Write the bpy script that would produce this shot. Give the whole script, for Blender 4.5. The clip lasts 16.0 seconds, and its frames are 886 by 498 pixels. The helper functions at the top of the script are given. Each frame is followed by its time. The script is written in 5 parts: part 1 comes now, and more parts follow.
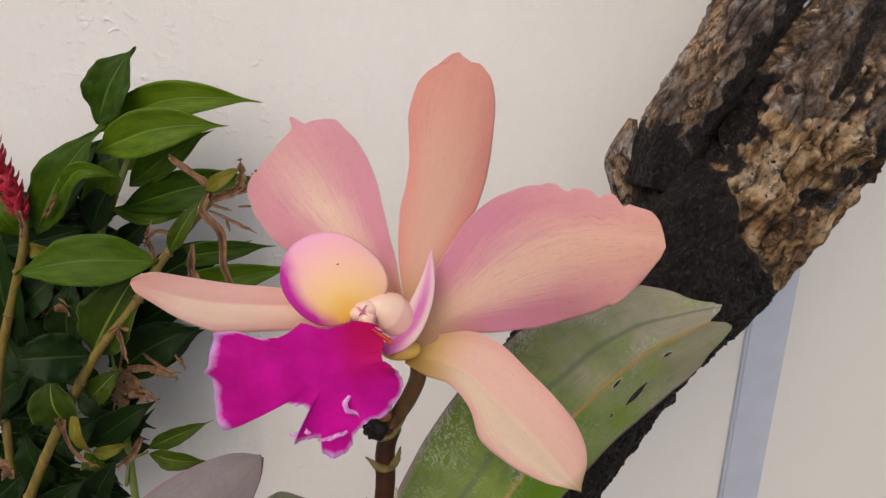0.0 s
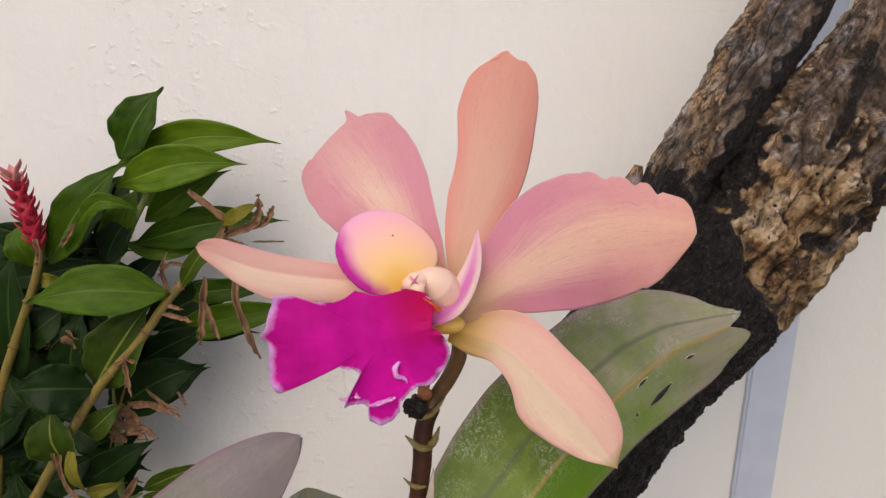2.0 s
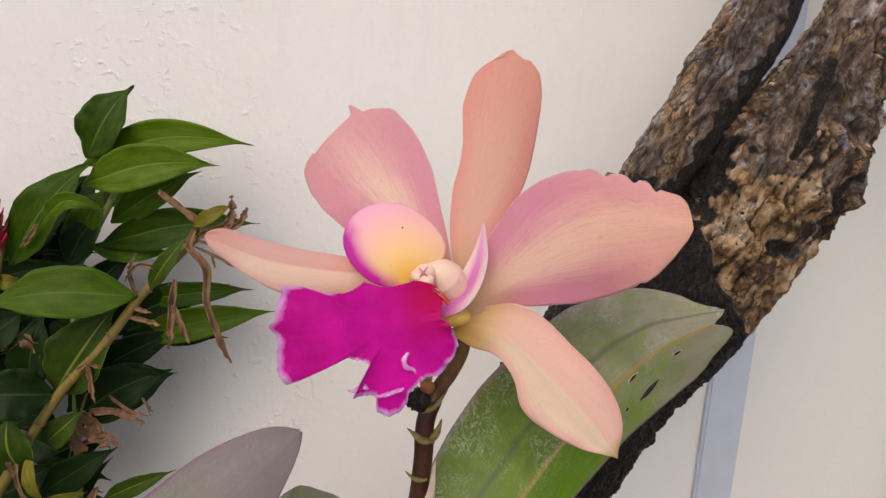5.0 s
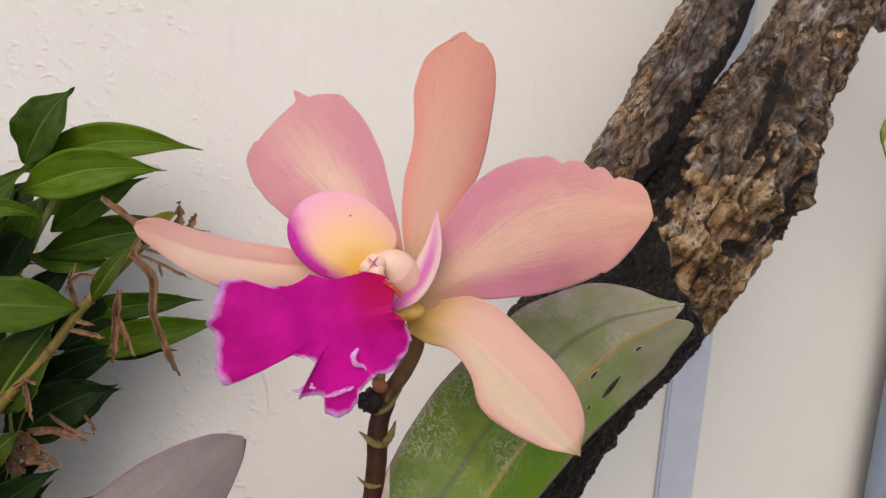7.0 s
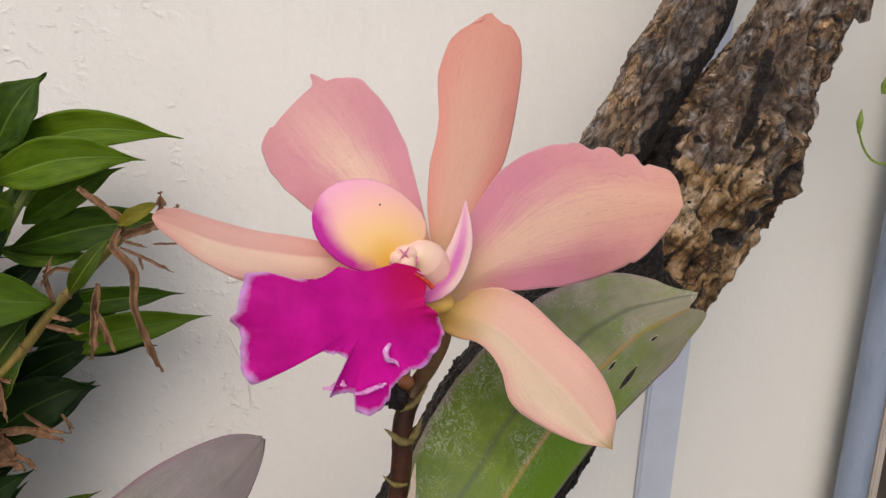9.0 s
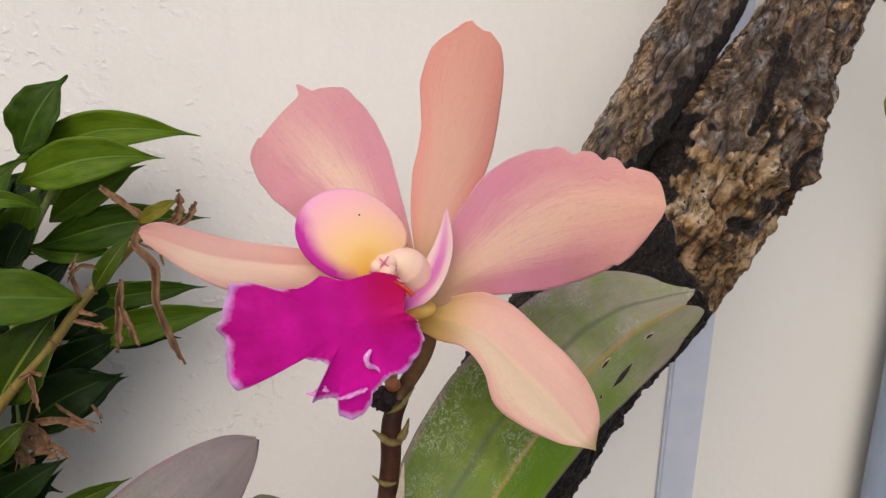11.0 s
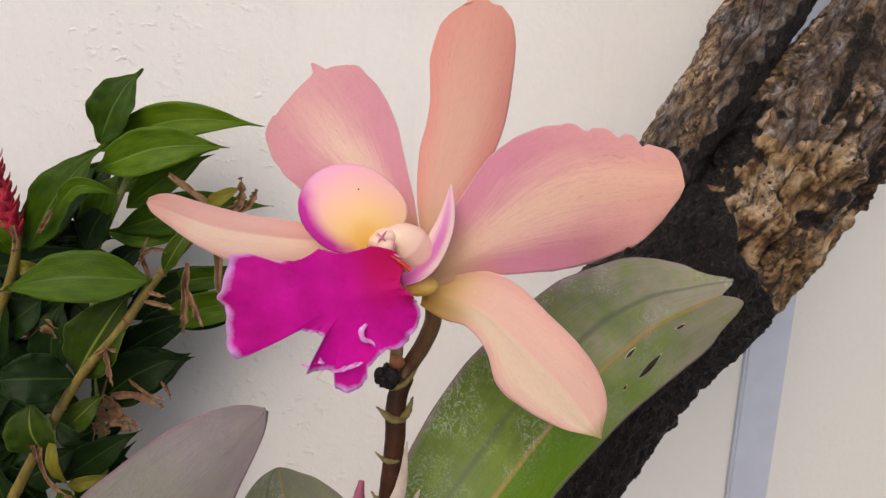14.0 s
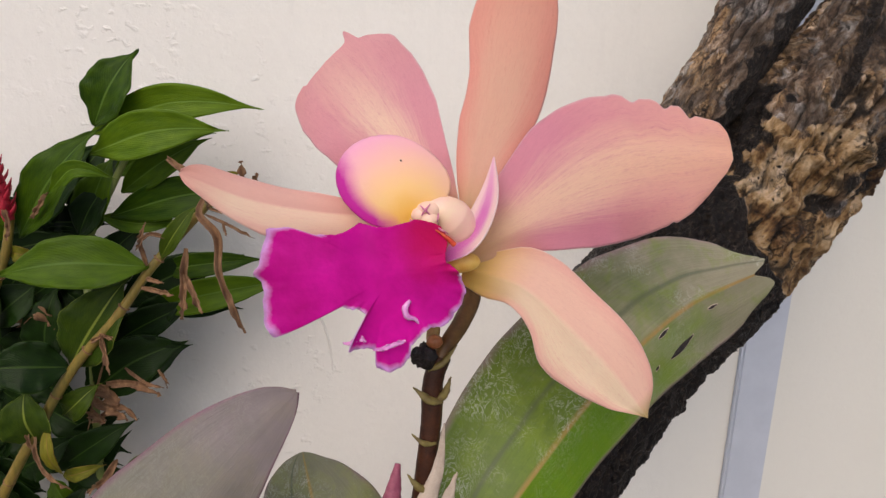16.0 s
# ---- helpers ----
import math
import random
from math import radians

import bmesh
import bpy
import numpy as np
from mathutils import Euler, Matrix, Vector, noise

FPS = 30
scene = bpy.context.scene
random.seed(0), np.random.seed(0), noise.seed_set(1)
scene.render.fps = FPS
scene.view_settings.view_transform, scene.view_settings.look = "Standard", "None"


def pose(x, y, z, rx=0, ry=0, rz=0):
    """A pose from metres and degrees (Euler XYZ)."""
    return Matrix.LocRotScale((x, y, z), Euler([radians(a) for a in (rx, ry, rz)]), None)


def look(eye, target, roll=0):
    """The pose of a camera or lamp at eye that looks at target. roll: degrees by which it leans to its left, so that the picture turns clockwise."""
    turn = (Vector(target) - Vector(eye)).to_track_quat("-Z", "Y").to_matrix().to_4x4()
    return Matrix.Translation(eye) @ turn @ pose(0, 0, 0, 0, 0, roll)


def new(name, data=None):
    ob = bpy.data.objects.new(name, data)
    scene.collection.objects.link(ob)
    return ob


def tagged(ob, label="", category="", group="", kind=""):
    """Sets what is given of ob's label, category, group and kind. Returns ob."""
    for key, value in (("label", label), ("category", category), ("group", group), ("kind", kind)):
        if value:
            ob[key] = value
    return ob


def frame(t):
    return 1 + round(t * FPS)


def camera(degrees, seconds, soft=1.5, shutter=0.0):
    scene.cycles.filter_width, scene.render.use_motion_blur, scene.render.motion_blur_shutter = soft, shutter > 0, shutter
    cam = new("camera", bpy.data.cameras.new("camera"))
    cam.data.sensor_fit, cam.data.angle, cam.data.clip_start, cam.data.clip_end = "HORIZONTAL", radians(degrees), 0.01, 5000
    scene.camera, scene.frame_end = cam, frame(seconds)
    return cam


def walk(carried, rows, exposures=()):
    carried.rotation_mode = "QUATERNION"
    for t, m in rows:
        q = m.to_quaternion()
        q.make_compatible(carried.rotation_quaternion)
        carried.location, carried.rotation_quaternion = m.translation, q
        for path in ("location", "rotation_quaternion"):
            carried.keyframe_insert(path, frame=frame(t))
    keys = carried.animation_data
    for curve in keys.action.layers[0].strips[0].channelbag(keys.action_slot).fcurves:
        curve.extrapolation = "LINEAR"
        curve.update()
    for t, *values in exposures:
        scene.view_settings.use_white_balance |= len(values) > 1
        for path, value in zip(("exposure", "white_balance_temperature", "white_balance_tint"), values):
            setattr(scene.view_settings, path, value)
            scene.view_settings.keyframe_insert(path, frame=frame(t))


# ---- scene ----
from mathutils.bvhtree import BVHTree

cam = camera(67.0, 16.0, soft=1.4)
PATH = [
    (0.0, (-0.0111, 0.0014, 1.3040), (0.0019, 0.2857, 1.2091), 0.57),
    (0.5, (0.0046, 0.0014, 1.2730), (0.0118, 0.2899, 1.1911), 1.11),
    (1.0, (-0.0335, -0.0091, 1.2849), (-0.0143, 0.2797, 1.2062), 2.02),
    (1.5, (-0.0323, -0.0212, 1.2909), (-0.0136, 0.2690, 1.2171), 1.98),
    (2.0, (-0.0315, -0.0202, 1.2755), (-0.0142, 0.2725, 1.2123), 2.30),
    (2.5, (-0.0411, -0.0179, 1.2717), (-0.0148, 0.2744, 1.2093), 2.69),
    (3.0, (-0.0420, -0.0226, 1.2713), (-0.0126, 0.2692, 1.2086), 2.49),
    (3.5, (-0.0537, -0.0149, 1.2558), (-0.0180, 0.2774, 1.1985), 3.29),
    (4.0, (-0.0445, -0.0233, 1.2718), (-0.0137, 0.2694, 1.2135), 3.14),
    (6.5, (-0.0582, -0.0187, 1.2606), (-0.0077, 0.2723, 1.2079), 3.85),
    (7.0, (-0.0445, -0.0127, 1.2590), (0.0091, 0.2780, 1.2083), 3.47),
    (7.5, (-0.0526, -0.0227, 1.2720), (0.0059, 0.2659, 1.2148), 3.92),
    (8.0, (-0.0414, -0.0174, 1.2619), (0.0157, 0.2715, 1.2047), 4.43),
    (8.5, (-0.0519, -0.0009, 1.2634), (0.0117, 0.2862, 1.2039), 4.62),
    (9.0, (-0.0631, -0.0007, 1.2563), (0.0047, 0.2865, 1.2022), 3.58),
    (11.5, (-0.0423, -0.0091, 1.2664), (0.0043, 0.2801, 1.2016), 2.00),
    (12.0, (-0.0346, -0.0140, 1.2646), (-0.0028, 0.2764, 1.1964), 2.05),
    (12.5, (-0.0189, -0.0233, 1.2702), (-0.0087, 0.2679, 1.1988), 1.86),
    (13.0, (-0.0105, -0.0122, 1.2664), (-0.0038, 0.2796, 1.1972), 1.86),
    (13.5, (-0.0181, -0.0104, 1.2614), (-0.0031, 0.2822, 1.1968), 2.00),
    (14.0, (-0.0216, -0.0086, 1.2590), (-0.0029, 0.2839, 1.1949), 1.98),
    (14.5, (-0.0161, -0.0087, 1.2605), (-0.0009, 0.2836, 1.1946), 1.99),
    (15.0, (-0.0185, -0.0065, 1.2585), (-0.0015, 0.2858, 1.1931), 1.80),
    (15.5, (-0.0309, -0.0068, 1.2523), (-0.0075, 0.2851, 1.1875), 2.29),
    (16.0, (-0.0398, -0.0009, 1.2516), (-0.0140, 0.2902, 1.1837), 2.28),
]
walk(cam, [(t, look(eye, target, roll)) for t, eye, target, roll in PATH], exposures=((0.0, -0.09, 6620.0, 13.0), (0.5, -0.01, 6620.0, 13.0), (1.0, 0.05, 6620.0, 13.0), (4.0, 0.06, 6620.0, 13.0), (6.5, 0.03, 6620.0, 12.5), (9.0, 0.02, 6620.0, 11.5), (11.5, 0.05, 6620.0, 12.0), (13.0, 0.06, 6620.0, 13.0), (16.0, 0.06, 6620.0, 13.0)))

# ---- world and light ----
world = bpy.data.worlds.new("sky")
scene.world = world
world.use_nodes = True
wn, wl = world.node_tree.nodes, world.node_tree.links
sky = wn.new("ShaderNodeTexSky")
sky.sky_type, sky.sun_disc = "NISHITA", False
sky.sun_elevation, sky.sun_rotation = radians(44), radians(202)
sky.air_density, sky.dust_density = 1.0, 3.0
wl.new(sky.outputs[0], wn["Background"].inputs[0])
wn["Background"].inputs[1].default_value = 0.15
sun_data = bpy.data.lights.new("sun", "SUN")
sun_data.energy, sun_data.angle, sun_data.color = 0.95, radians(58), (1.0, 0.92, 0.82)
sun = new("sun", sun_data)
sun.matrix_world = look((-0.92, -1.85, 3.6), (0.0, 0.4, 1.2))

MM = 0.000967


# ---- node helpers ----
def material(name):
    m = bpy.data.materials.new(name)
    m.use_nodes = True
    nt = m.node_tree
    return m, nt.nodes, nt.links, nt.nodes["Principled BSDF"]


def math_node(n, l, op, a, b=None, clamp=False):
    node = n.new("ShaderNodeMath")
    node.operation, node.use_clamp = op, clamp
    for k, v in enumerate((a, b)):
        if v is None:
            continue
        if isinstance(v, (int, float)):
            node.inputs[k].default_value = v
        else:
            l.new(v, node.inputs[k])
    return node.outputs[0]


def ramp(n, l, fac, stops, mode="LINEAR"):
    node = n.new("ShaderNodeValToRGB")
    node.color_ramp.interpolation = mode
    el = node.color_ramp.elements
    while len(el) < len(stops):
        el.new(0.5)
    for e, (p, c) in zip(el, stops):
        e.position = p
        e.color = (*c, 1.0) if not isinstance(c, (int, float)) else (c, c, c, 1.0)
    l.new(fac, node.inputs[0])
    return node.outputs[0]


def mix(n, l, fac, a, b, mode="MIX"):
    node = n.new("ShaderNodeMix")
    node.data_type, node.blend_type = "RGBA", mode
    for socket, v in ((node.inputs[0], fac), (node.inputs[6], a), (node.inputs[7], b)):
        if isinstance(v, (int, float)):
            socket.default_value = v
        elif isinstance(v, tuple):
            socket.default_value = (*v, 1.0)
        else:
            l.new(v, socket)
    return node.outputs[2]


def noise_tex(n, l, vec, scale, detail=4.0, rough=0.55, stretch=None, distortion=0.0):
    if stretch:
        mp = n.new("ShaderNodeMapping")
        mp.inputs["Scale"].default_value = stretch
        l.new(vec, mp.inputs[0])
        vec = mp.outputs[0]
    t = n.new("ShaderNodeTexNoise")
    t.inputs["Scale"].default_value, t.inputs["Detail"].default_value = scale, detail
    t.inputs["Roughness"].default_value, t.inputs["Distortion"].default_value = rough, distortion
    l.new(vec, t.inputs["Vector"])
    return t.outputs["Fac"]


def bump(n, l, bsdf, height, strength, distance):
    b = n.new("ShaderNodeBump")
    b.inputs["Strength"].default_value, b.inputs["Distance"].default_value = strength, distance
    l.new(height, b.inputs["Height"])
    l.new(b.outputs[0], bsdf.inputs["Normal"])


def coords(n, which="Object"):
    return n.new("ShaderNodeTexCoord").outputs[which]


def see_through(m, n, l, bsdf, colour, amount):
    """Thin living tissue lets a part of the light through."""
    tr, mx = n.new("ShaderNodeBsdfTranslucent"), n.new("ShaderNodeMixShader")
    l.new(colour, tr.inputs[0])
    mx.inputs[0].default_value = amount
    l.new(bsdf.outputs[0], mx.inputs[1])
    l.new(tr.outputs[0], mx.inputs[2])
    l.new(mx.outputs[0], n["Material Output"].inputs[0])


# ---- materials ----
def petal_material(name, heart, edge, tip, base, edge_from=0.25, edge_to=0.95, tip_from=0.7, half=None):
    m, n, l, b = material(name)
    sep = n.new("ShaderNodeSeparateXYZ")
    uv = coords(n, "UV")
    l.new(uv, sep.inputs[0])
    across = math_node(n, l, "MULTIPLY", math_node(n, l, "ABSOLUTE", math_node(n, l, "SUBTRACT", sep.outputs[0], 0.5)), 2.0)
    # veins fan out from the base towards both margins
    aside = math_node(n, l, "SUBTRACT", sep.outputs[0], 0.5)
    fan = math_node(n, l, "DIVIDE", aside, math_node(n, l, "ADD", math_node(n, l, "MULTIPLY", sep.outputs[1], 0.8), 0.22))
    flow = n.new("ShaderNodeCombineXYZ")
    l.new(fan, flow.inputs[0])
    l.new(sep.outputs[1], flow.inputs[1])
    veins = noise_tex(n, l, flow.outputs[0], 5.5, 6.0, 0.68, (5.0, 0.7, 1.0), 0.5)
    blotch = noise_tex(n, l, uv, 3.5, 3.0)
    a2 = math_node(n, l, "ADD", across, math_node(n, l, "MULTIPLY", math_node(n, l, "SUBTRACT", veins, 0.5), 0.55))
    a2 = math_node(n, l, "ADD", a2, math_node(n, l, "MULTIPLY", math_node(n, l, "SUBTRACT", blotch, 0.5), 0.35))
    fac = ramp(n, l, a2, [(edge_from, 0.0), (edge_to, 1.0)], "EASE")
    col = mix(n, l, fac, heart, edge)
    if half:
        colour, one, two = half
        col = mix(n, l, ramp(n, l, sep.outputs[0], [(0.47, one), (0.535, two)]), col, colour)
    col = mix(n, l, ramp(n, l, sep.outputs[1], [(tip_from, 0.0), (0.985, 0.85)]), col, tip)
    col = mix(n, l, ramp(n, l, sep.outputs[1], [(0.02, 1.0), (0.30, 0.0)], "EASE"), col, base)
    twig = noise_tex(n, l, flow.outputs[0], 7.0, 3.0, 0.6, (7.0, 2.2, 1.0), 1.1)
    line = ramp(n, l, math_node(n, l, "ABSOLUTE", math_node(n, l, "SUBTRACT", twig, 0.5)), [(0.0, 0.52), (0.038, 0.0)])
    line = math_node(n, l, "MULTIPLY", line, ramp(n, l, veins, [(0.40, 0.15), (0.60, 1.0)]))
    col = mix(n, l, line, col, (edge[0] * 0.86, edge[1] * 0.76, edge[2] * 0.8))
    fine = noise_tex(n, l, uv, 46.0, 5.0, 0.75, (1.5, 1.0, 1.0), 0.6)
    col = mix(n, l, 0.16, col, ramp(n, l, fine, [(0.3, 0.55), (0.7, 1.0)]), "MULTIPLY")
    # thin pale line on the margin: bright rim light put into the colour
    rim = ramp(n, l, math_node(n, l, "ADD", across, math_node(n, l, "MULTIPLY", math_node(n, l, "SUBTRACT", fine, 0.5), 0.03)), [(0.965, 0.0), (1.0, 0.5)])
    col = mix(n, l, rim, col, tuple(0.45 * k + 0.5 for k in edge))
    l.new(col, b.inputs["Base Color"])
    b.inputs["Roughness"].default_value = 0.55
    b.inputs["Specular IOR Level"].default_value = 0.3
    b.inputs["Sheen Weight"].default_value = 0.15
    bump(n, l, b, math_node(n, l, "ADD", veins, math_node(n, l, "MULTIPLY", fine, 0.4)), 0.18, 0.0010)
    see_through(m, n, l, b, col, 0.36)
    return m


PETAL = petal_material("petal", (0.91, 0.64, 0.49), (0.75, 0.31, 0.40), (0.90, 0.54, 0.40), (0.76, 0.50, 0.25), 0.05, 0.72, 0.48)
PETAL_ROSE = petal_material("rose_petal", (0.93, 0.70, 0.55), (0.79, 0.37, 0.43), (0.82, 0.43, 0.44), (0.76, 0.50, 0.25), 0.0, 0.62, 0.60)
DORSAL = petal_material("dorsal_sepal", (0.86, 0.54, 0.40), (0.87, 0.41, 0.33), (0.92, 0.48, 0.38), (0.72, 0.52, 0.27), 0.25, 1.0, 0.60)
SEPAL_KEELED = petal_material("keeled_sepal", (0.95, 0.78, 0.59), (0.91, 0.57, 0.48), (0.46, 0.34, 0.10), (0.82, 0.56, 0.11), 0.55, 1.1, 0.92, ((0.90, 0.52, 0.43), 0.0, 0.60))
SEPAL_FOLDED = petal_material("folded_sepal", (0.95, 0.75, 0.58), (0.92, 0.62, 0.52), (0.86, 0.48, 0.40), (0.70, 0.50, 0.18), 0.5, 1.2, 0.82, ((0.88, 0.52, 0.46), 0.75, 0.0))


def lip_material():
    m, n, l, b = material("lip")
    uv, ob = coords(n, "UV"), coords(n)
    at = n.new("ShaderNodeAttribute")
    at.attribute_name = "rim"
    soft = noise_tex(n, l, ob, 70.0, 3.0, 0.5)
    fine = noise_tex(n, l, ob, 700.0, 3.0, 0.6)
    col = ramp(n, l, soft, [(0.3, (0.54, 0.0, 0.25)), (0.7, (0.78, 0.005, 0.43))])
    col = mix(n, l, 0.15, col, ramp(n, l, fine, [(0.3, 0.6), (0.7, 1.0)]), "MULTIPLY")
    away = n.new("ShaderNodeVectorMath")
    away.operation = "DISTANCE"
    l.new(ob, away.inputs[0])
    away.inputs[1].default_value = (-11.0 * MM, 2.0 * MM, 20.0 * MM)
    near = math_node(n, l, "ADD", away.outputs["Value"], math_node(n, l, "MULTIPLY", math_node(n, l, "SUBTRACT", soft, 0.5), 0.008))
    col = mix(n, l, ramp(n, l, near, [(0.003, 0.9), (0.019, 0.0)], "EASE"), col, (0.60, 0.001, 0.085))
    edge = noise_tex(n, l, ob, 160.0, 3.0, 0.6)
    rim = math_node(n, l, "ADD", at.outputs["Fac"], math_node(n, l, "MULTIPLY", math_node(n, l, "SUBTRACT", edge, 0.5), 0.14))
    pale = mix(n, l, edge, (0.85, 0.62, 0.86), (0.60, 0.20, 0.70))
    col = mix(n, l, ramp(n, l, rim, [(0.925, 0.0), (0.985, 0.95)]), col, pale)
    l.new(col, b.inputs["Base Color"])
    b.inputs["Roughness"].default_value = 0.6
    b.inputs["Specular IOR Level"].default_value = 0.15
    b.inputs["Sheen Weight"].default_value = 0.1
    bump(n, l, b, fine, 0.2, 0.0008)
    see_through(m, n, l, b, col, 0.35)
    return m


def lobe_material():
    """Side lobe of the lip: yellow throat, pink back, magenta outer margin."""
    m, n, l, b = material("side_lobe")
    uv = coords(n, "UV")
    sep = n.new("ShaderNodeSeparateXYZ")
    l.new(uv, sep.inputs[0])
    dx = math_node(n, l, "SUBTRACT", sep.outputs[0], 0.62)
    dy = math_node(n, l, "SUBTRACT", sep.outputs[1], 0.22)
    d = math_node(n, l, "SQRT", math_node(n, l, "ADD", math_node(n, l, "MULTIPLY", dx, dx), math_node(n, l, "MULTIPLY", dy, dy)))
    wob = noise_tex(n, l, uv, 7.0, 4.0, 0.6)
    d = math_node(n, l, "ADD", d, math_node(n, l, "MULTIPLY", math_node(n, l, "SUBTRACT", wob, 0.5), 0.10))
    col = ramp(n, l, d, [(0.0, (1.0, 0.66, 0.10)), (0.25, (1.0, 0.74, 0.34)), (0.46, (1.0, 0.69, 0.54)), (0.74, (0.98, 0.56, 0.74))])
    # margin on the outer lower side
    out = math_node(n, l, "ADD", math_node(n, l, "MULTIPLY", sep.outputs[0], -0.80), math_node(n, l, "MULTIPLY", sep.outputs[1], -0.62))
    out = math_node(n, l, "ADD", out, math_node(n, l, "MULTIPLY", math_node(n, l, "SUBTRACT", wob, 0.5), 0.12))
    at = n.new("ShaderNodeAttribute")
    at.attribute_name = "rim"
    fac = math_node(n, l, "MULTIPLY", ramp(n, l, math_node(n, l, "ADD", out, 1.0), [(0.44, 0.0), (0.62, 1.0)]), ramp(n, l, at.outputs["Fac"], [(0.56, 0.0), (0.86, 1.0)]))
    col = mix(n, l, fac, col, (0.68, 0.015, 0.44))
    l.new(col, b.inputs["Base Color"])
    b.inputs["Roughness"].default_value = 0.5
    b.inputs["Sheen Weight"].default_value = 0.2
    bump(n, l, b, noise_tex(n, l, uv, 50.0), 0.15, 0.001)
    see_through(m, n, l, b, col, 0.42)
    return m


LIP, LOBE = lip_material(), lobe_material()


def plain(name, a, b_, scale=60.0, rough=0.6, stretch=None, relief=0.3, depth=0.001, metal=0.0, spec=0.5):
    m, n, l, b = material(name)
    c = coords(n)
    f = noise_tex(n, l, c, scale, 5.0, 0.65, stretch)
    g = noise_tex(n, l, c, scale * 0.17, 3.0)
    col = ramp(n, l, f, [(0.3, a), (0.72, b_)])
    col = mix(n, l, 0.35, col, ramp(n, l, g, [(0.3, 0.55), (0.7, 1.0)]), "MULTIPLY")
    l.new(col, b.inputs["Base Color"])
    l.new(ramp(n, l, f, [(0.2, min(rough + 0.12, 1.0)), (0.8, max(rough - 0.12, 0.05))]), b.inputs["Roughness"])
    b.inputs["Metallic"].default_value = metal
    b.inputs["Specular IOR Level"].default_value = spec
    bump(n, l, b, f, relief, depth)
    return m


FIN = petal_material("lip_fin", (0.76, 0.22, 0.58), (0.95, 0.74, 0.70), (0.93, 0.62, 0.72), (0.72, 0.12, 0.50), 0.15, 0.70, 0.5)
COLUMN = plain("column", (0.97, 0.72, 0.50), (0.95, 0.52, 0.48), 70.0, 0.36, relief=0.1)
ANTHER = plain("anther", (0.55, 0.06, 0.25), (0.75, 0.35, 0.40), 900.0, 0.45)
THROAT = plain("throat", (0.42, 0.006, 0.015), (0.80, 0.12, 0.02), 500.0, 0.5)
FRILL = plain("frill", (0.80, 0.46, 0.74), (0.66, 0.14, 0.54), 500.0, 0.5)
STALK = plain("stalk", (0.022, 0.008, 0.005), (0.072, 0.025, 0.011), 260.0, 0.42, (1, 1, 0.3), 0.4, spec=0.22)
PEDICEL = plain("pedicel", (0.08, 0.034, 0.012), (0.17, 0.09, 0.026), 200.0, 0.4, relief=0.2)
BRACT = plain("bract", (0.10, 0.066, 0.016), (0.25, 0.20, 0.045), 300.0, 0.5)
CUT = plain("cut_stub", (0.006, 0.005, 0.005), (0.03, 0.015, 0.01), 400.0, 0.5, relief=0.8)
SCAR = plain("scar", (0.25, 0.07, 0.02), (0.40, 0.16, 0.05), 400.0, 0.4)
OVARY = plain("ovary", (0.76, 0.44, 0.06), (0.90, 0.60, 0.16), 200.0, 0.45, relief=0.15)
BUD_TAN = plain("tan_bud", (0.26, 0.15, 0.04), (0.42, 0.30, 0.10), 300.0, 0.5)
SHEATH = plain("dry_sheath", (0.42, 0.33, 0.26), (0.62, 0.52, 0.42), 180.0, 0.7, (1, 1, 0.15), 0.6)
PINKBUD = plain("pink_bud", (0.20, 0.03, 0.07), (0.36, 0.09, 0.14), 260.0, 0.55, (1, 1, 0.2), 0.6)


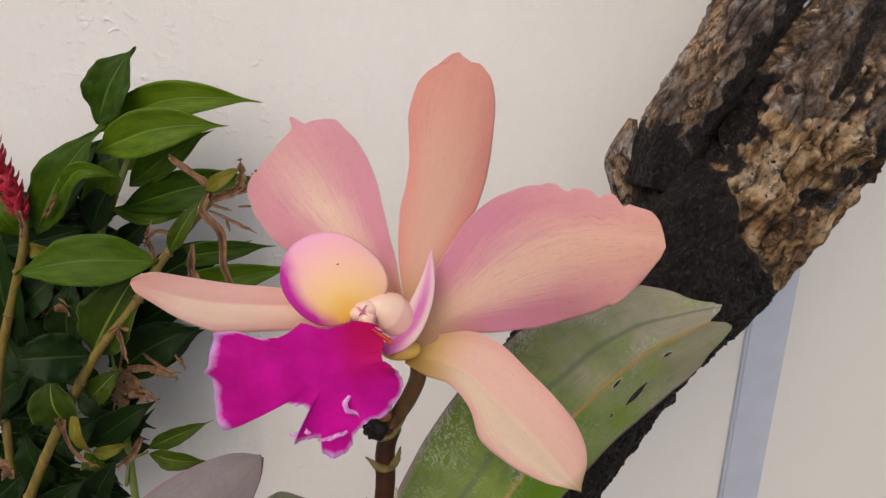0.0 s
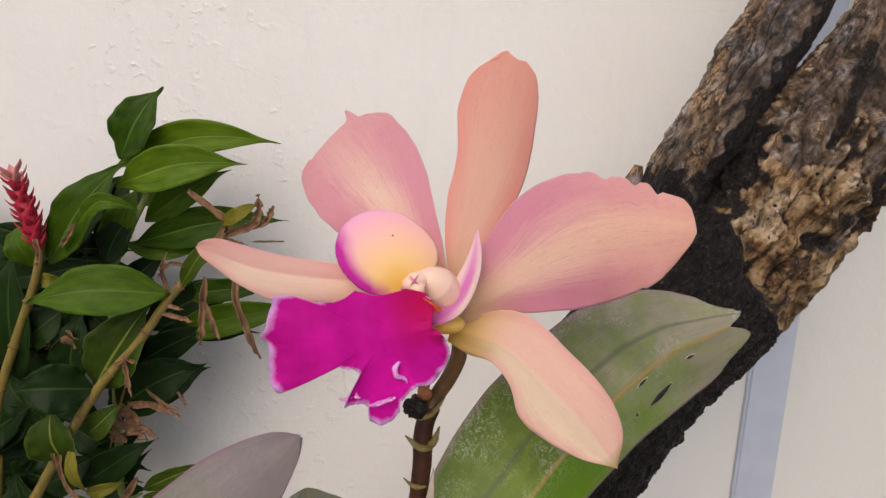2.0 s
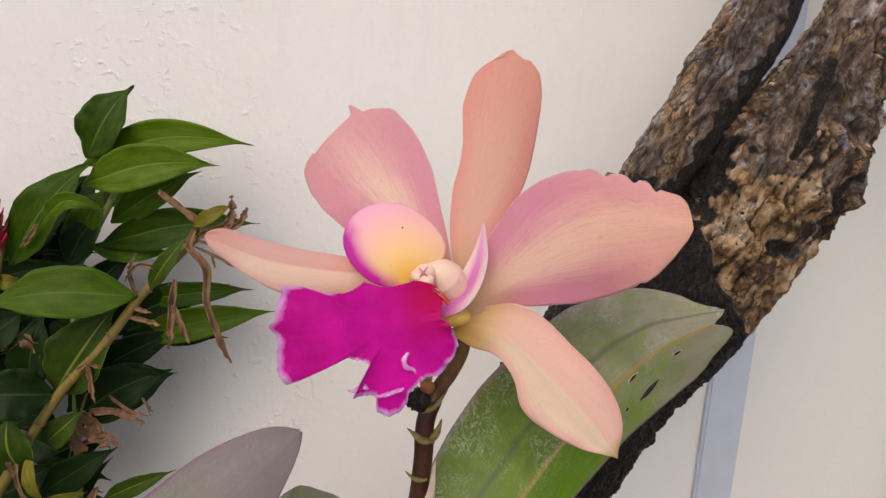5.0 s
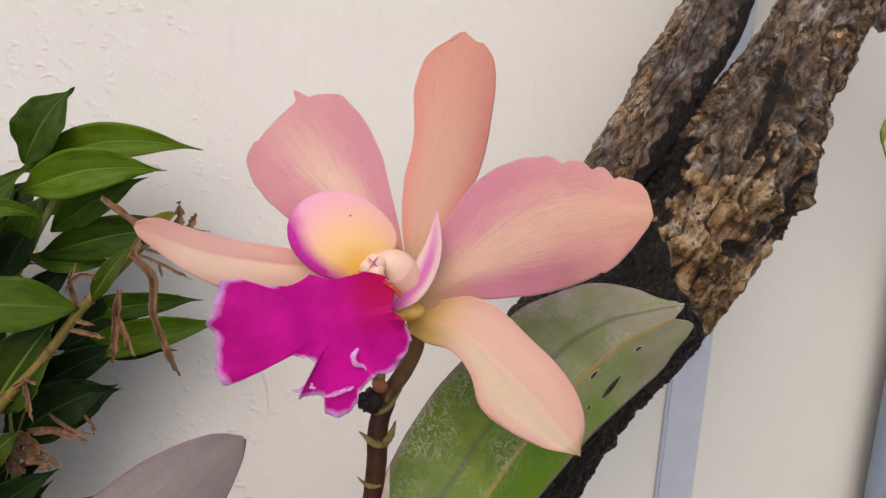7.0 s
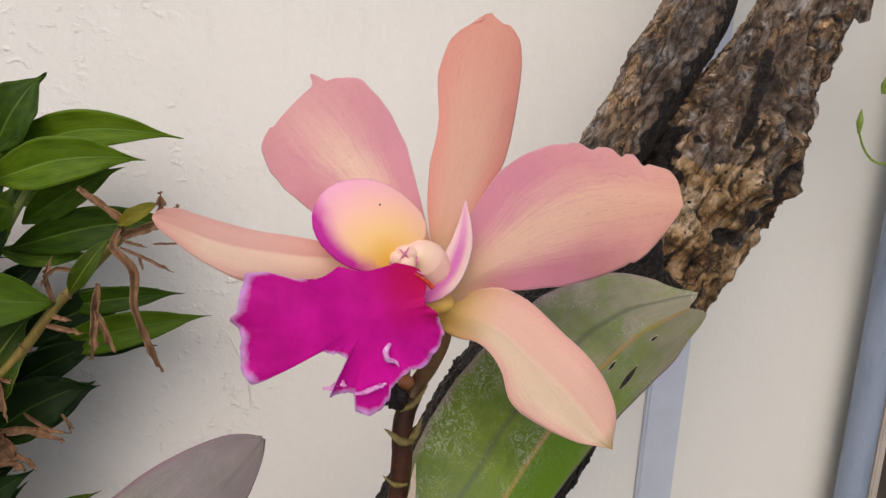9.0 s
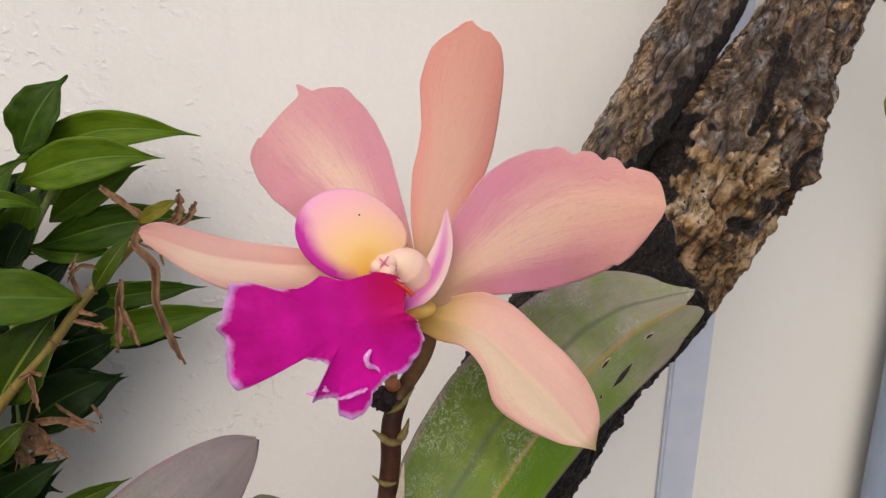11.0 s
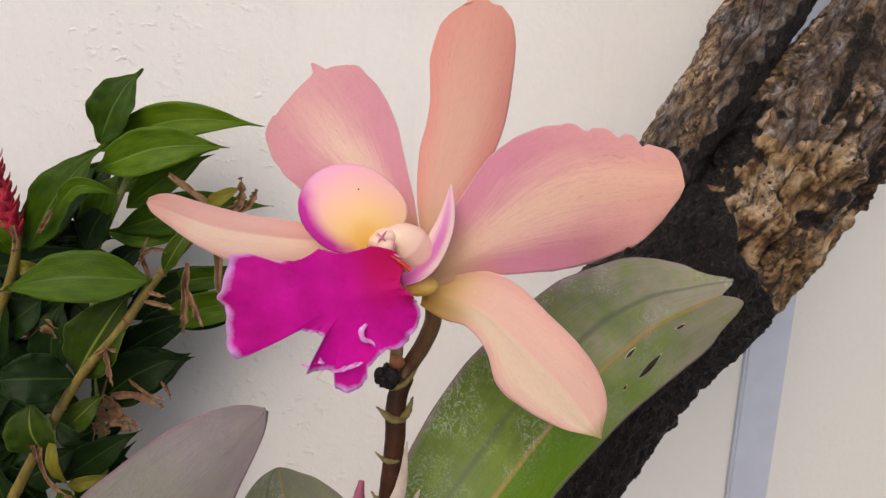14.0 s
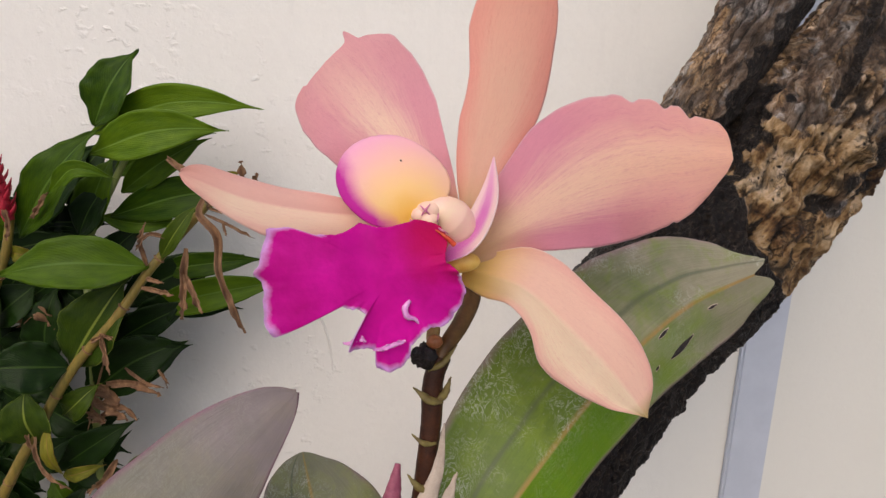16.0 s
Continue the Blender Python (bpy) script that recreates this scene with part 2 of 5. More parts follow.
def strap_leaf_material(name, upper, lower, margin, worn, rib=True):
    """Leathery leaf: halves coloured apart as fold shading, tip greyed by wear and sheen, dark margin, fine scratches
    and pits.
    """
    m, n, l, b = material(name)
    uv = coords(n, "UV")
    ob = coords(n)
    sep = n.new("ShaderNodeSeparateXYZ")
    l.new(uv, sep.inputs[0])
    blot = noise_tex(n, l, ob, 45.0, 4.0, 0.6)
    fine = noise_tex(n, l, ob, 420.0, 4.0, 0.7)
    lines = noise_tex(n, l, uv, 10.0, 4.0, 0.6, (9.0, 0.5, 1.0), 0.3)
    col = mix(n, l, ramp(n, l, sep.outputs[0], [(0.495, 0.0), (0.505, 1.0)]), lower, upper)
    # grey towards the tip: wear, with the sheen there put into the colour
    wear_sheen = math_node(n, l, "ADD", sep.outputs[1], math_node(n, l, "MULTIPLY", math_node(n, l, "SUBTRACT", blot, 0.5), 0.7))
    col = mix(n, l, ramp(n, l, wear_sheen, [(0.42, 0.0), (0.84, 0.9)]), col, worn)
    col = mix(n, l, 0.45, col, ramp(n, l, lines, [(0.25, 0.55), (0.7, 1.0)]), "MULTIPLY")
    col = mix(n, l, 0.3, col, ramp(n, l, blot, [(0.3, 0.5), (0.7, 1.1)]), "MULTIPLY")
    rim = math_node(n, l, "MULTIPLY", math_node(n, l, "ABSOLUTE", math_node(n, l, "SUBTRACT", sep.outputs[0], 0.5)), 2.0)
    rim = math_node(n, l, "ADD", rim, math_node(n, l, "MULTIPLY", math_node(n, l, "SUBTRACT", blot, 0.5), 0.12))
    col = mix(n, l, ramp(n, l, rim, [(0.91, 0.0), (1.0, 0.75)]), col, margin)
    mid = math_node(n, l, "ABSOLUTE", math_node(n, l, "SUBTRACT", sep.outputs[0], 0.5))
    if rib:
        col = mix(n, l, ramp(n, l, mid, [(0.004, 0.95), (0.022, 0.0)]), col, (0.32, 0.20, 0.06))
    olive = noise_tex(n, l, ob, 85.0, 4.0, 0.65, None, 0.5)
    col = mix(n, l, ramp(n, l, olive, [(0.48, 0.0), (0.66, 0.45 if rib else 0.15)]), col, tuple(min(1.0, k * f) for k, f in zip(upper, (1.5, 1.35, 0.8))))
    worm = noise_tex(n, l, ob, 210.0, 4.0, 0.65, (1.0, 0.7, 1.0), 1.8)
    worm = ramp(n, l, math_node(n, l, "ABSOLUTE", math_node(n, l, "SUBTRACT", worm, 0.5)), [(0.0, 0.62 if rib else 0.08), (0.034, 0.0)])
    worm = math_node(n, l, "MULTIPLY", worm, ramp(n, l, noise_tex(n, l, ob, 28.0, 3.0, 0.6), [(0.46, 0.0), (0.60, 1.0)]))
    worm = math_node(n, l, "MULTIPLY", worm, ramp(n, l, sep.outputs[0], [(0.49, 0.35), (0.51, 1.0)]))
    col = mix(n, l, worm, col, (0.52, 0.54, 0.46))
    groove = math_node(n, l, "ABSOLUTE", math_node(n, l, "SUBTRACT", math_node(n, l, "ADD", sep.outputs[0], math_node(n, l, "MULTIPLY", blot, 0.03)), 0.70))
    if rib:
        col = mix(n, l, ramp(n, l, groove, [(0.004, 0.55), (0.022, 0.0)]), col, (0.06, 0.075, 0.04))
    specks = ramp(n, l, fine, [(0.62, 0.0), (0.74, 0.28 if rib else 0.12)])
    col = mix(n, l, specks, col, (0.36, 0.38, 0.28))
    l.new(col, b.inputs["Base Color"])
    l.new(ramp(n, l, blot, [(0.3, 0.34), (0.7, 0.52)]), b.inputs["Roughness"])
    b.inputs["Specular IOR Level"].default_value = 0.32
    bump(n, l, b, math_node(n, l, "ADD", lines, math_node(n, l, "MULTIPLY", fine, 0.5)), 0.4, 0.0008)
    return m


STRAP = strap_leaf_material("strap_leaf", (0.104, 0.170, 0.008), (0.125, 0.25, 0.005), (0.28, 0.18, 0.19), (0.32, 0.285, 0.20))
STRAP_GREY = strap_leaf_material("grey_strap_leaf", (0.165, 0.162, 0.118), (0.185, 0.175, 0.135), (0.21, 0.10, 0.14), (0.22, 0.18, 0.185), False)
STRAP_BACK = strap_leaf_material("green_strap_leaf", (0.14, 0.18, 0.08), (0.13, 0.16, 0.07), (0.24, 0.16, 0.17), (0.2, 0.2, 0.13))


def leaf_material(name, dark, light, rib):
    m, n, l, b = material(name)
    uv = coords(n, "UV")
    sep = n.new("ShaderNodeSeparateXYZ")
    l.new(uv, sep.inputs[0])
    info = n.new("ShaderNodeObjectInfo")
    across = math_node(n, l, "ABSOLUTE", math_node(n, l, "SUBTRACT", sep.outputs[0], 0.5))
    slant = math_node(n, l, "SUBTRACT", sep.outputs[1], math_node(n, l, "MULTIPLY", across, 0.8))
    wave = math_node(n, l, "SINE", math_node(n, l, "MULTIPLY", slant, 150.0))
    blot = noise_tex(n, l, uv, 5.0, 4.0, 0.6)
    f = math_node(n, l, "ADD", math_node(n, l, "MULTIPLY", blot, 0.75), math_node(n, l, "MULTIPLY", info.outputs["Random"], 0.35))
    col = ramp(n, l, f, [(0.25, dark), (0.85, light)])
    soft = noise_tex(n, l, uv, 6.0, 5.0, 0.65, (5.0, 0.8, 1.0), 0.3)
    col = mix(n, l, 0.35, col, ramp(n, l, soft, [(0.3, 0.55), (0.7, 1.15)]), "MULTIPLY")
    col = mix(n, l, ramp(n, l, across, [(0.012, 0.8), (0.03, 0.0)]), col, rib)
    col = mix(n, l, ramp(n, l, across, [(0.485, 0.0), (0.5, 0.7)]), col, rib)
    l.new(col, b.inputs["Base Color"])
    b.inputs["Roughness"].default_value = 0.42
    b.inputs["Specular IOR Level"].default_value = 0.16
    bump(n, l, b, math_node(n, l, "ADD", math_node(n, l, "MULTIPLY", wave, 0.12), math_node(n, l, "ADD", soft, math_node(n, l, "MULTIPLY", blot, 3.0))), 0.35, 0.0012)
    see_through(m, n, l, b, col, 0.22)
    return m


LEAF_MID = leaf_material("leaf_mid", (0.018, 0.052, 0.002), (0.094, 0.172, 0.004), (0.10, 0.18, 0.025))
LEAF_LIGHT = leaf_material("leaf_light", (0.048, 0.112, 0.003), (0.160, 0.260, 0.008), (0.17, 0.28, 0.04))
# near-black copy of the leaf green, with the clump's shade in its colour
LEAF_SHADED = leaf_material("leaf_shaded", (0.003, 0.011, 0.002), (0.015, 0.042, 0.004), (0.045, 0.090, 0.014))
LEAF_BRIGHT = leaf_material("leaf_bright", (0.020, 0.048, 0.004), (0.085, 0.130, 0.008), (0.24, 0.29, 0.045))
LEAF_YELLOW = leaf_material("leaf_yellow", (0.110, 0.130, 0.012), (0.340, 0.270, 0.024), (0.30, 0.16, 0.05))
CANE = plain("cane", (0.13, 0.115, 0.018), (0.32, 0.21, 0.042), 130.0, 0.5, (1, 1, 0.2))
CANE_GREEN = plain("green_cane", (0.12, 0.16, 0.030), (0.20, 0.24, 0.060), 130.0, 0.5, (1, 1, 0.2))
DRY = plain("dry_leaf", (0.11, 0.050, 0.022), (0.34, 0.19, 0.095), 160.0, 0.8, (1, 1, 0.3), 0.6)
RED = plain("red_bract", (0.36, 0.008, 0.030), (0.60, 0.03, 0.060), 220.0, 0.45)
PINK = plain("pink_bract", (0.62, 0.18, 0.17), (0.72, 0.32, 0.28), 220.0, 0.5)


def wall_material():
    m, n, l, b = material("painted_plaster")
    c = coords(n)
    broad = noise_tex(n, l, c, 2.2, 4.0, 0.6)
    mid = noise_tex(n, l, c, 17.0, 5.0, 0.6)
    fine = noise_tex(n, l, c, 150.0, 5.0, 0.65)
    col = ramp(n, l, broad, [(0.3, (0.765, 0.742, 0.695)), (0.7, (0.825, 0.802, 0.755))])
    col = mix(n, l, 0.10, col, ramp(n, l, fine, [(0.3, 0.7), (0.7, 1.0)]), "MULTIPLY")
    stains = ramp(n, l, noise_tex(n, l, c, 6.0, 6.0, 0.7, (3.0, 1.0, 0.5)), [(0.55, 0.0), (0.8, 0.25)])
    col = mix(n, l, stains, col, (0.60, 0.58, 0.55))
    px = n.new("ShaderNodeSeparateXYZ")
    l.new(c, px.inputs[0])
    # greener and dimmer to the right: colour bounce put into the paint
    bounce_tint = math_node(n, l, "ADD", px.outputs[0], math_node(n, l, "MULTIPLY", math_node(n, l, "SUBTRACT", broad, 0.5), 0.25))
    col = mix(n, l, ramp(n, l, bounce_tint, [(0.12, 0.0), (0.50, 0.75)], "EASE"), col, (0.660, 0.655, 0.605))
    l.new(col, b.inputs["Base Color"])
    b.inputs["Roughness"].default_value = 0.7
    dots = noise_tex(n, l, c, 62.0, 3.0, 0.5, (1.0, 1.0, 1.3), 0.0)
    where = noise_tex(n, l, c, 5.0, 3.0, 0.6)
    pits = math_node(n, l, "MULTIPLY", ramp(n, l, dots, [(0.58, 0.0), (0.72, 1.0)]), ramp(n, l, where, [(0.44, 0.0), (0.64, 1.0)]))
    pits = math_node(n, l, "MULTIPLY", pits, ramp(n, l, math_node(n, l, "MULTIPLY", px.outputs[0], -2.0), [(0.0, 0.12), (0.35, 1.0)]))
    h = math_node(n, l, "ADD", math_node(n, l, "MULTIPLY", mid, 1.2), math_node(n, l, "MULTIPLY", fine, 0.35))
    h = math_node(n, l, "ADD", h, math_node(n, l, "MULTIPLY", pits, 1.15))
    bump(n, l, b, h, 0.45, 0.004)
    return m


WALL = wall_material()
BAND = plain("blue_grey_band", (0.46, 0.50, 0.58), (0.53, 0.57, 0.65), 18.0, 0.6, relief=0.2)
POLE = plain("painted_steel", (0.20, 0.25, 0.34), (0.30, 0.36, 0.46), 40.0, 0.32, (1, 1, 0.15), 0.15)
POLE_EDGE = plain("pale_trim", (0.42, 0.38, 0.33), (0.52, 0.47, 0.42), 40.0, 0.6)
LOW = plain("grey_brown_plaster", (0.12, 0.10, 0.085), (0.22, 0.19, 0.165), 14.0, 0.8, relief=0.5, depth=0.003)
# tone of the unseen ground, set pale to throw light up
GROUND_BOUNCE = plain("bounce_ground", (0.20, 0.185, 0.165), (0.33, 0.305, 0.27), 9.0, 0.95, relief=0.8, depth=0.02)


def bark_material():
    m, n, l, b = material("weathered_bark")
    c = coords(n)
    at, ap, ag = n.new("ShaderNodeAttribute"), n.new("ShaderNodeAttribute"), n.new("ShaderNodeAttribute")
    ac, an = n.new("ShaderNodeAttribute"), n.new("ShaderNodeAttribute")
    at.attribute_name, ap.attribute_name, ag.attribute_name, ac.attribute_name, an.attribute_name = "char_shade", "pale", "grain", "cleft", "tone"
    grain = noise_tex(n, l, ag.outputs["Vector"], 1.25, 8.0, 0.74, None, 0.35)
    fine = noise_tex(n, l, c, 420.0, 6.0, 0.75)
    grit = noise_tex(n, l, c, 1100.0, 3.0, 0.7)
    patch = noise_tex(n, l, c, 34.0, 5.0, 0.65, None, 0.8)
    zone = noise_tex(n, l, ag.outputs["Vector"], 0.30, 4.0, 0.6, None, 0.7)
    zone = math_node(n, l, "ADD", math_node(n, l, "MULTIPLY", zone, 0.55), math_node(n, l, "MULTIPLY", an.outputs["Fac"], 0.45))
    lichen = noise_tex(n, l, ag.outputs["Vector"], 0.55, 5.0, 0.65, None, 0.5)
    col = ramp(n, l, grain, [(0.36, (0.010, 0.007, 0.006)), (0.43, (0.080, 0.052, 0.035)), (0.50, (0.26, 0.185, 0.130)), (0.56, (0.40, 0.32, 0.25)), (0.64, (0.62, 0.56, 0.50))])
    ochre = ramp(n, l, grain, [(0.36, (0.016, 0.009, 0.005)), (0.44, (0.15, 0.080, 0.030)), (0.53, (0.44, 0.28, 0.125)), (0.64, (0.74, 0.60, 0.43))])
    grey = ramp(n, l, grain, [(0.34, (0.020, 0.020, 0.022)), (0.43, (0.13, 0.125, 0.12)), (0.54, (0.38, 0.36, 0.345)), (0.66, (0.66, 0.63, 0.60))])
    blotch = noise_tex(n, l, ag.outputs["Vector"], 0.42, 7.0, 0.68, (1.0, 1.0, 0.75), 0.8)
    stain = ramp(n, l, blotch, [(0.32, (0.020, 0.013, 0.009)), (0.44, (0.060, 0.037, 0.024)), (0.52, (0.16, 0.105, 0.068)), (0.60, (0.33, 0.245, 0.175)), (0.70, (0.54, 0.46, 0.39))])
    col = mix(n, l, 0.50, col, stain)
    col = mix(n, l, ramp(n, l, zone, [(0.47, 0.0), (0.56, 0.6)]), col, ochre)
    col = mix(n, l, ramp(n, l, lichen, [(0.52, 0.0), (0.60, 0.85)]), col, grey)
    broad = noise_tex(n, l, c, 17.0, 4.0, 0.6, None, 0.6)
    col = mix(n, l, 0.85, col, ramp(n, l, broad, [(0.32, 0.32), (0.46, 0.9), (0.64, 1.8)]), "MULTIPLY")
    col = mix(n, l, 0.40, col, ramp(n, l, fine, [(0.32, 0.30), (0.50, 0.9), (0.68, 1.5)]), "MULTIPLY")
    col = mix(n, l, 0.55, col, ramp(n, l, an.outputs["Fac"], [(0.15, 0.42), (0.5, 0.9), (0.9, 1.35)]), "MULTIPLY")
    col = mix(n, l, 0.35, col, ramp(n, l, grit, [(0.34, 0.3), (0.50, 0.95), (0.66, 1.6)]), "MULTIPLY")
    streaks = noise_tex(n, l, ag.outputs["Vector"], 1.1, 5.0, 0.65, (1.6, 1.6, 0.28), 0.3)
    patch = math_node(n, l, "ADD", math_node(n, l, "MULTIPLY", patch, 0.7), math_node(n, l, "MULTIPLY", streaks, 0.3))
    wood = ramp(n, l, patch, [(0.36, (0.020, 0.010, 0.005)), (0.42, (0.16, 0.080, 0.028)), (0.49, (0.42, 0.27, 0.12)), (0.56, (0.66, 0.50, 0.31)), (0.64, (0.84, 0.70, 0.54))])
    wood = mix(n, l, 0.4, wood, ramp(n, l, grain, [(0.38, 0.25), (0.52, 0.9), (0.66, 1.3)]), "MULTIPLY")
    pf = math_node(n, l, "ADD", ap.outputs["Fac"], math_node(n, l, "MULTIPLY", math_node(n, l, "SUBTRACT", grain, 0.5), 1.2))
    col = mix(n, l, ramp(n, l, pf, [(0.42, 0.0), (0.60, 1.0)]), col, wood)
    vor = n.new("ShaderNodeTexVoronoi")
    vor.inputs["Scale"].default_value = 120.0
    l.new(c, vor.inputs["Vector"])
    holes = math_node(n, l, "MULTIPLY", ramp(n, l, vor.outputs["Distance"], [(0.10, 1.0), (0.18, 0.0)]), ramp(n, l, ap.outputs["Fac"], [(0.3, 0.0), (0.6, 1.0)]))
    holes = math_node(n, l, "MULTIPLY", holes, ramp(n, l, patch, [(0.50, 0.0), (0.55, 1.0)]))
    col = mix(n, l, holes, col, (0.015, 0.009, 0.006))
    bend = n.new("ShaderNodeVectorMath")
    bend.operation = "ADD"
    l.new(ag.outputs["Vector"], bend.inputs[0])
    l.new(ramp(n, l, grain, [(0.2, (0.0, 0.0, 0.0)), (0.8, (1.6, 1.6, 1.6))]), bend.inputs[1])
    net = n.new("ShaderNodeTexVoronoi")
    net.feature = "DISTANCE_TO_EDGE"
    net.inputs["Scale"].default_value = 0.62
    l.new(bend.outputs[0], net.inputs["Vector"])
    crack = math_node(n, l, "MULTIPLY", ramp(n, l, net.outputs["Distance"], [(0.015, 1.0), (0.085, 0.0)]), ramp(n, l, zone, [(0.42, 0.0), (0.60, 0.85)]))
    col = mix(n, l, crack, col, (0.014, 0.009, 0.006))
    # sunk furrows, splits and pits near-black: recess shade painted with crack dirt
    gap = math_node(n, l, "ADD", ac.outputs["Fac"], math_node(n, l, "MULTIPLY", math_node(n, l, "SUBTRACT", fine, 0.5), 0.5))
    col = mix(n, l, ramp(n, l, gap, [(0.45, 0.0), (0.85, 0.92)]), col, (0.014, 0.010, 0.008))
    col = mix(n, l, 1.0, col, (1.05, 1.0, 0.97), "MULTIPLY")
    # one mask for real char and for shade painted about the fork
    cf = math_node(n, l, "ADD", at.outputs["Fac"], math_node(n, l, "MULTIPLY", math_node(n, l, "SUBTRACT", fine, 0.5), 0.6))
    # pale specks put into the coal colour stand for glints on the char
    glint_specks = math_node(n, l, "ADD", math_node(n, l, "MULTIPLY", fine, 0.6), math_node(n, l, "MULTIPLY", grit, 0.42))
    coal = ramp(n, l, glint_specks, [(0.40, (0.003, 0.0025, 0.003)), (0.52, (0.008, 0.005, 0.004)), (0.57, (0.035, 0.022, 0.014)), (0.63, (0.16, 0.125, 0.10))])
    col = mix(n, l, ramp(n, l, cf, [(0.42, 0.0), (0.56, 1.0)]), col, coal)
    l.new(col, b.inputs["Base Color"])
    l.new(ramp(n, l, at.outputs["Fac"], [(0.5, 0.66), (0.9, 0.38)]), b.inputs["Roughness"])
    b.inputs["Specular IOR Level"].default_value = 0.42
    h = math_node(n, l, "ADD", grain, math_node(n, l, "MULTIPLY", fine, 0.55))
    h = math_node(n, l, "ADD", h, math_node(n, l, "MULTIPLY", grit, 0.22))
    h = math_node(n, l, "SUBTRACT", h, math_node(n, l, "MULTIPLY", holes, 0.6))
    h = math_node(n, l, "SUBTRACT", h, math_node(n, l, "MULTIPLY", crack, 0.35))
    bump(n, l, b, h, 1.0, 0.006)
    return m


BARK = bark_material()
VINE = plain("vine_stem", (0.16, 0.24, 0.03), (0.30, 0.40, 0.06), 100.0, 0.45)
WHITE_PETAL = plain("white_petal", (0.85, 0.84, 0.78), (0.9, 0.9, 0.86), 100.0, 0.5)


# ---- geometry helpers ----
def smooth_line(points, n):
    p = np.array(points, float)
    s = np.r_[0, np.cumsum(np.linalg.norm(np.diff(p, axis=0), axis=1))]
    s /= s[-1]
    m = np.gradient(p, s, axis=0) if len(p) > 2 else np.tile(p[1] - p[0], (2, 1))
    u = np.linspace(0, 1, n)
    k = np.clip(np.searchsorted(s, u) - 1, 0, len(s) - 2)
    h, x = (s[k + 1] - s[k])[:, None], ((u - s[k]) / (s[k + 1] - s[k]))[:, None]
    return ((2 * x**3 - 3 * x**2 + 1) * p[k] + (x**3 - 2 * x**2 + x) * h * m[k] + (3 * x**2 - 2 * x**3) * p[k + 1] + (x**3 - x**2) * h * m[k + 1])


def unit(a):
    a = np.asarray(a, float)
    return a / np.maximum(np.linalg.norm(a, axis=-1, keepdims=True), 1e-9)


def mesh_of(name, verts, faces, mat, uvs=None, smooth=True):
    me = bpy.data.meshes.new(name)
    me.from_pydata([tuple(v) for v in verts], [], faces)
    me.materials.append(mat)
    if uvs is not None:
        layer = me.uv_layers.new(name="UVMap")
        idx = np.zeros(len(me.loops), dtype=np.int32)
        me.loops.foreach_get("vertex_index", idx)
        layer.data.foreach_set("uv", np.asarray(uvs, dtype=np.float32)[idx].ravel())
    if smooth:
        me.polygons.foreach_set("use_smooth", [True] * len(me.polygons))
    me.update()
    return me


def part(name, me, parent, label="", thick=0.0):
    ob = new(name, me)
    ob.parent = parent
    if thick:
        mod = ob.modifiers.new("thickness", "SOLIDIFY")
        mod.thickness, mod.offset = thick, 0.0
    if label:
        tagged(ob, label)
    return ob


def grid_faces(rows, cols, wrap=False):
    out = []
    for i in range(rows - 1):
        for j in range(cols if wrap else cols - 1):
            k = (j + 1) % cols
            out.append((i * cols + j, i * cols + k, (i + 1) * cols + k, (i + 1) * cols + j))
    return out


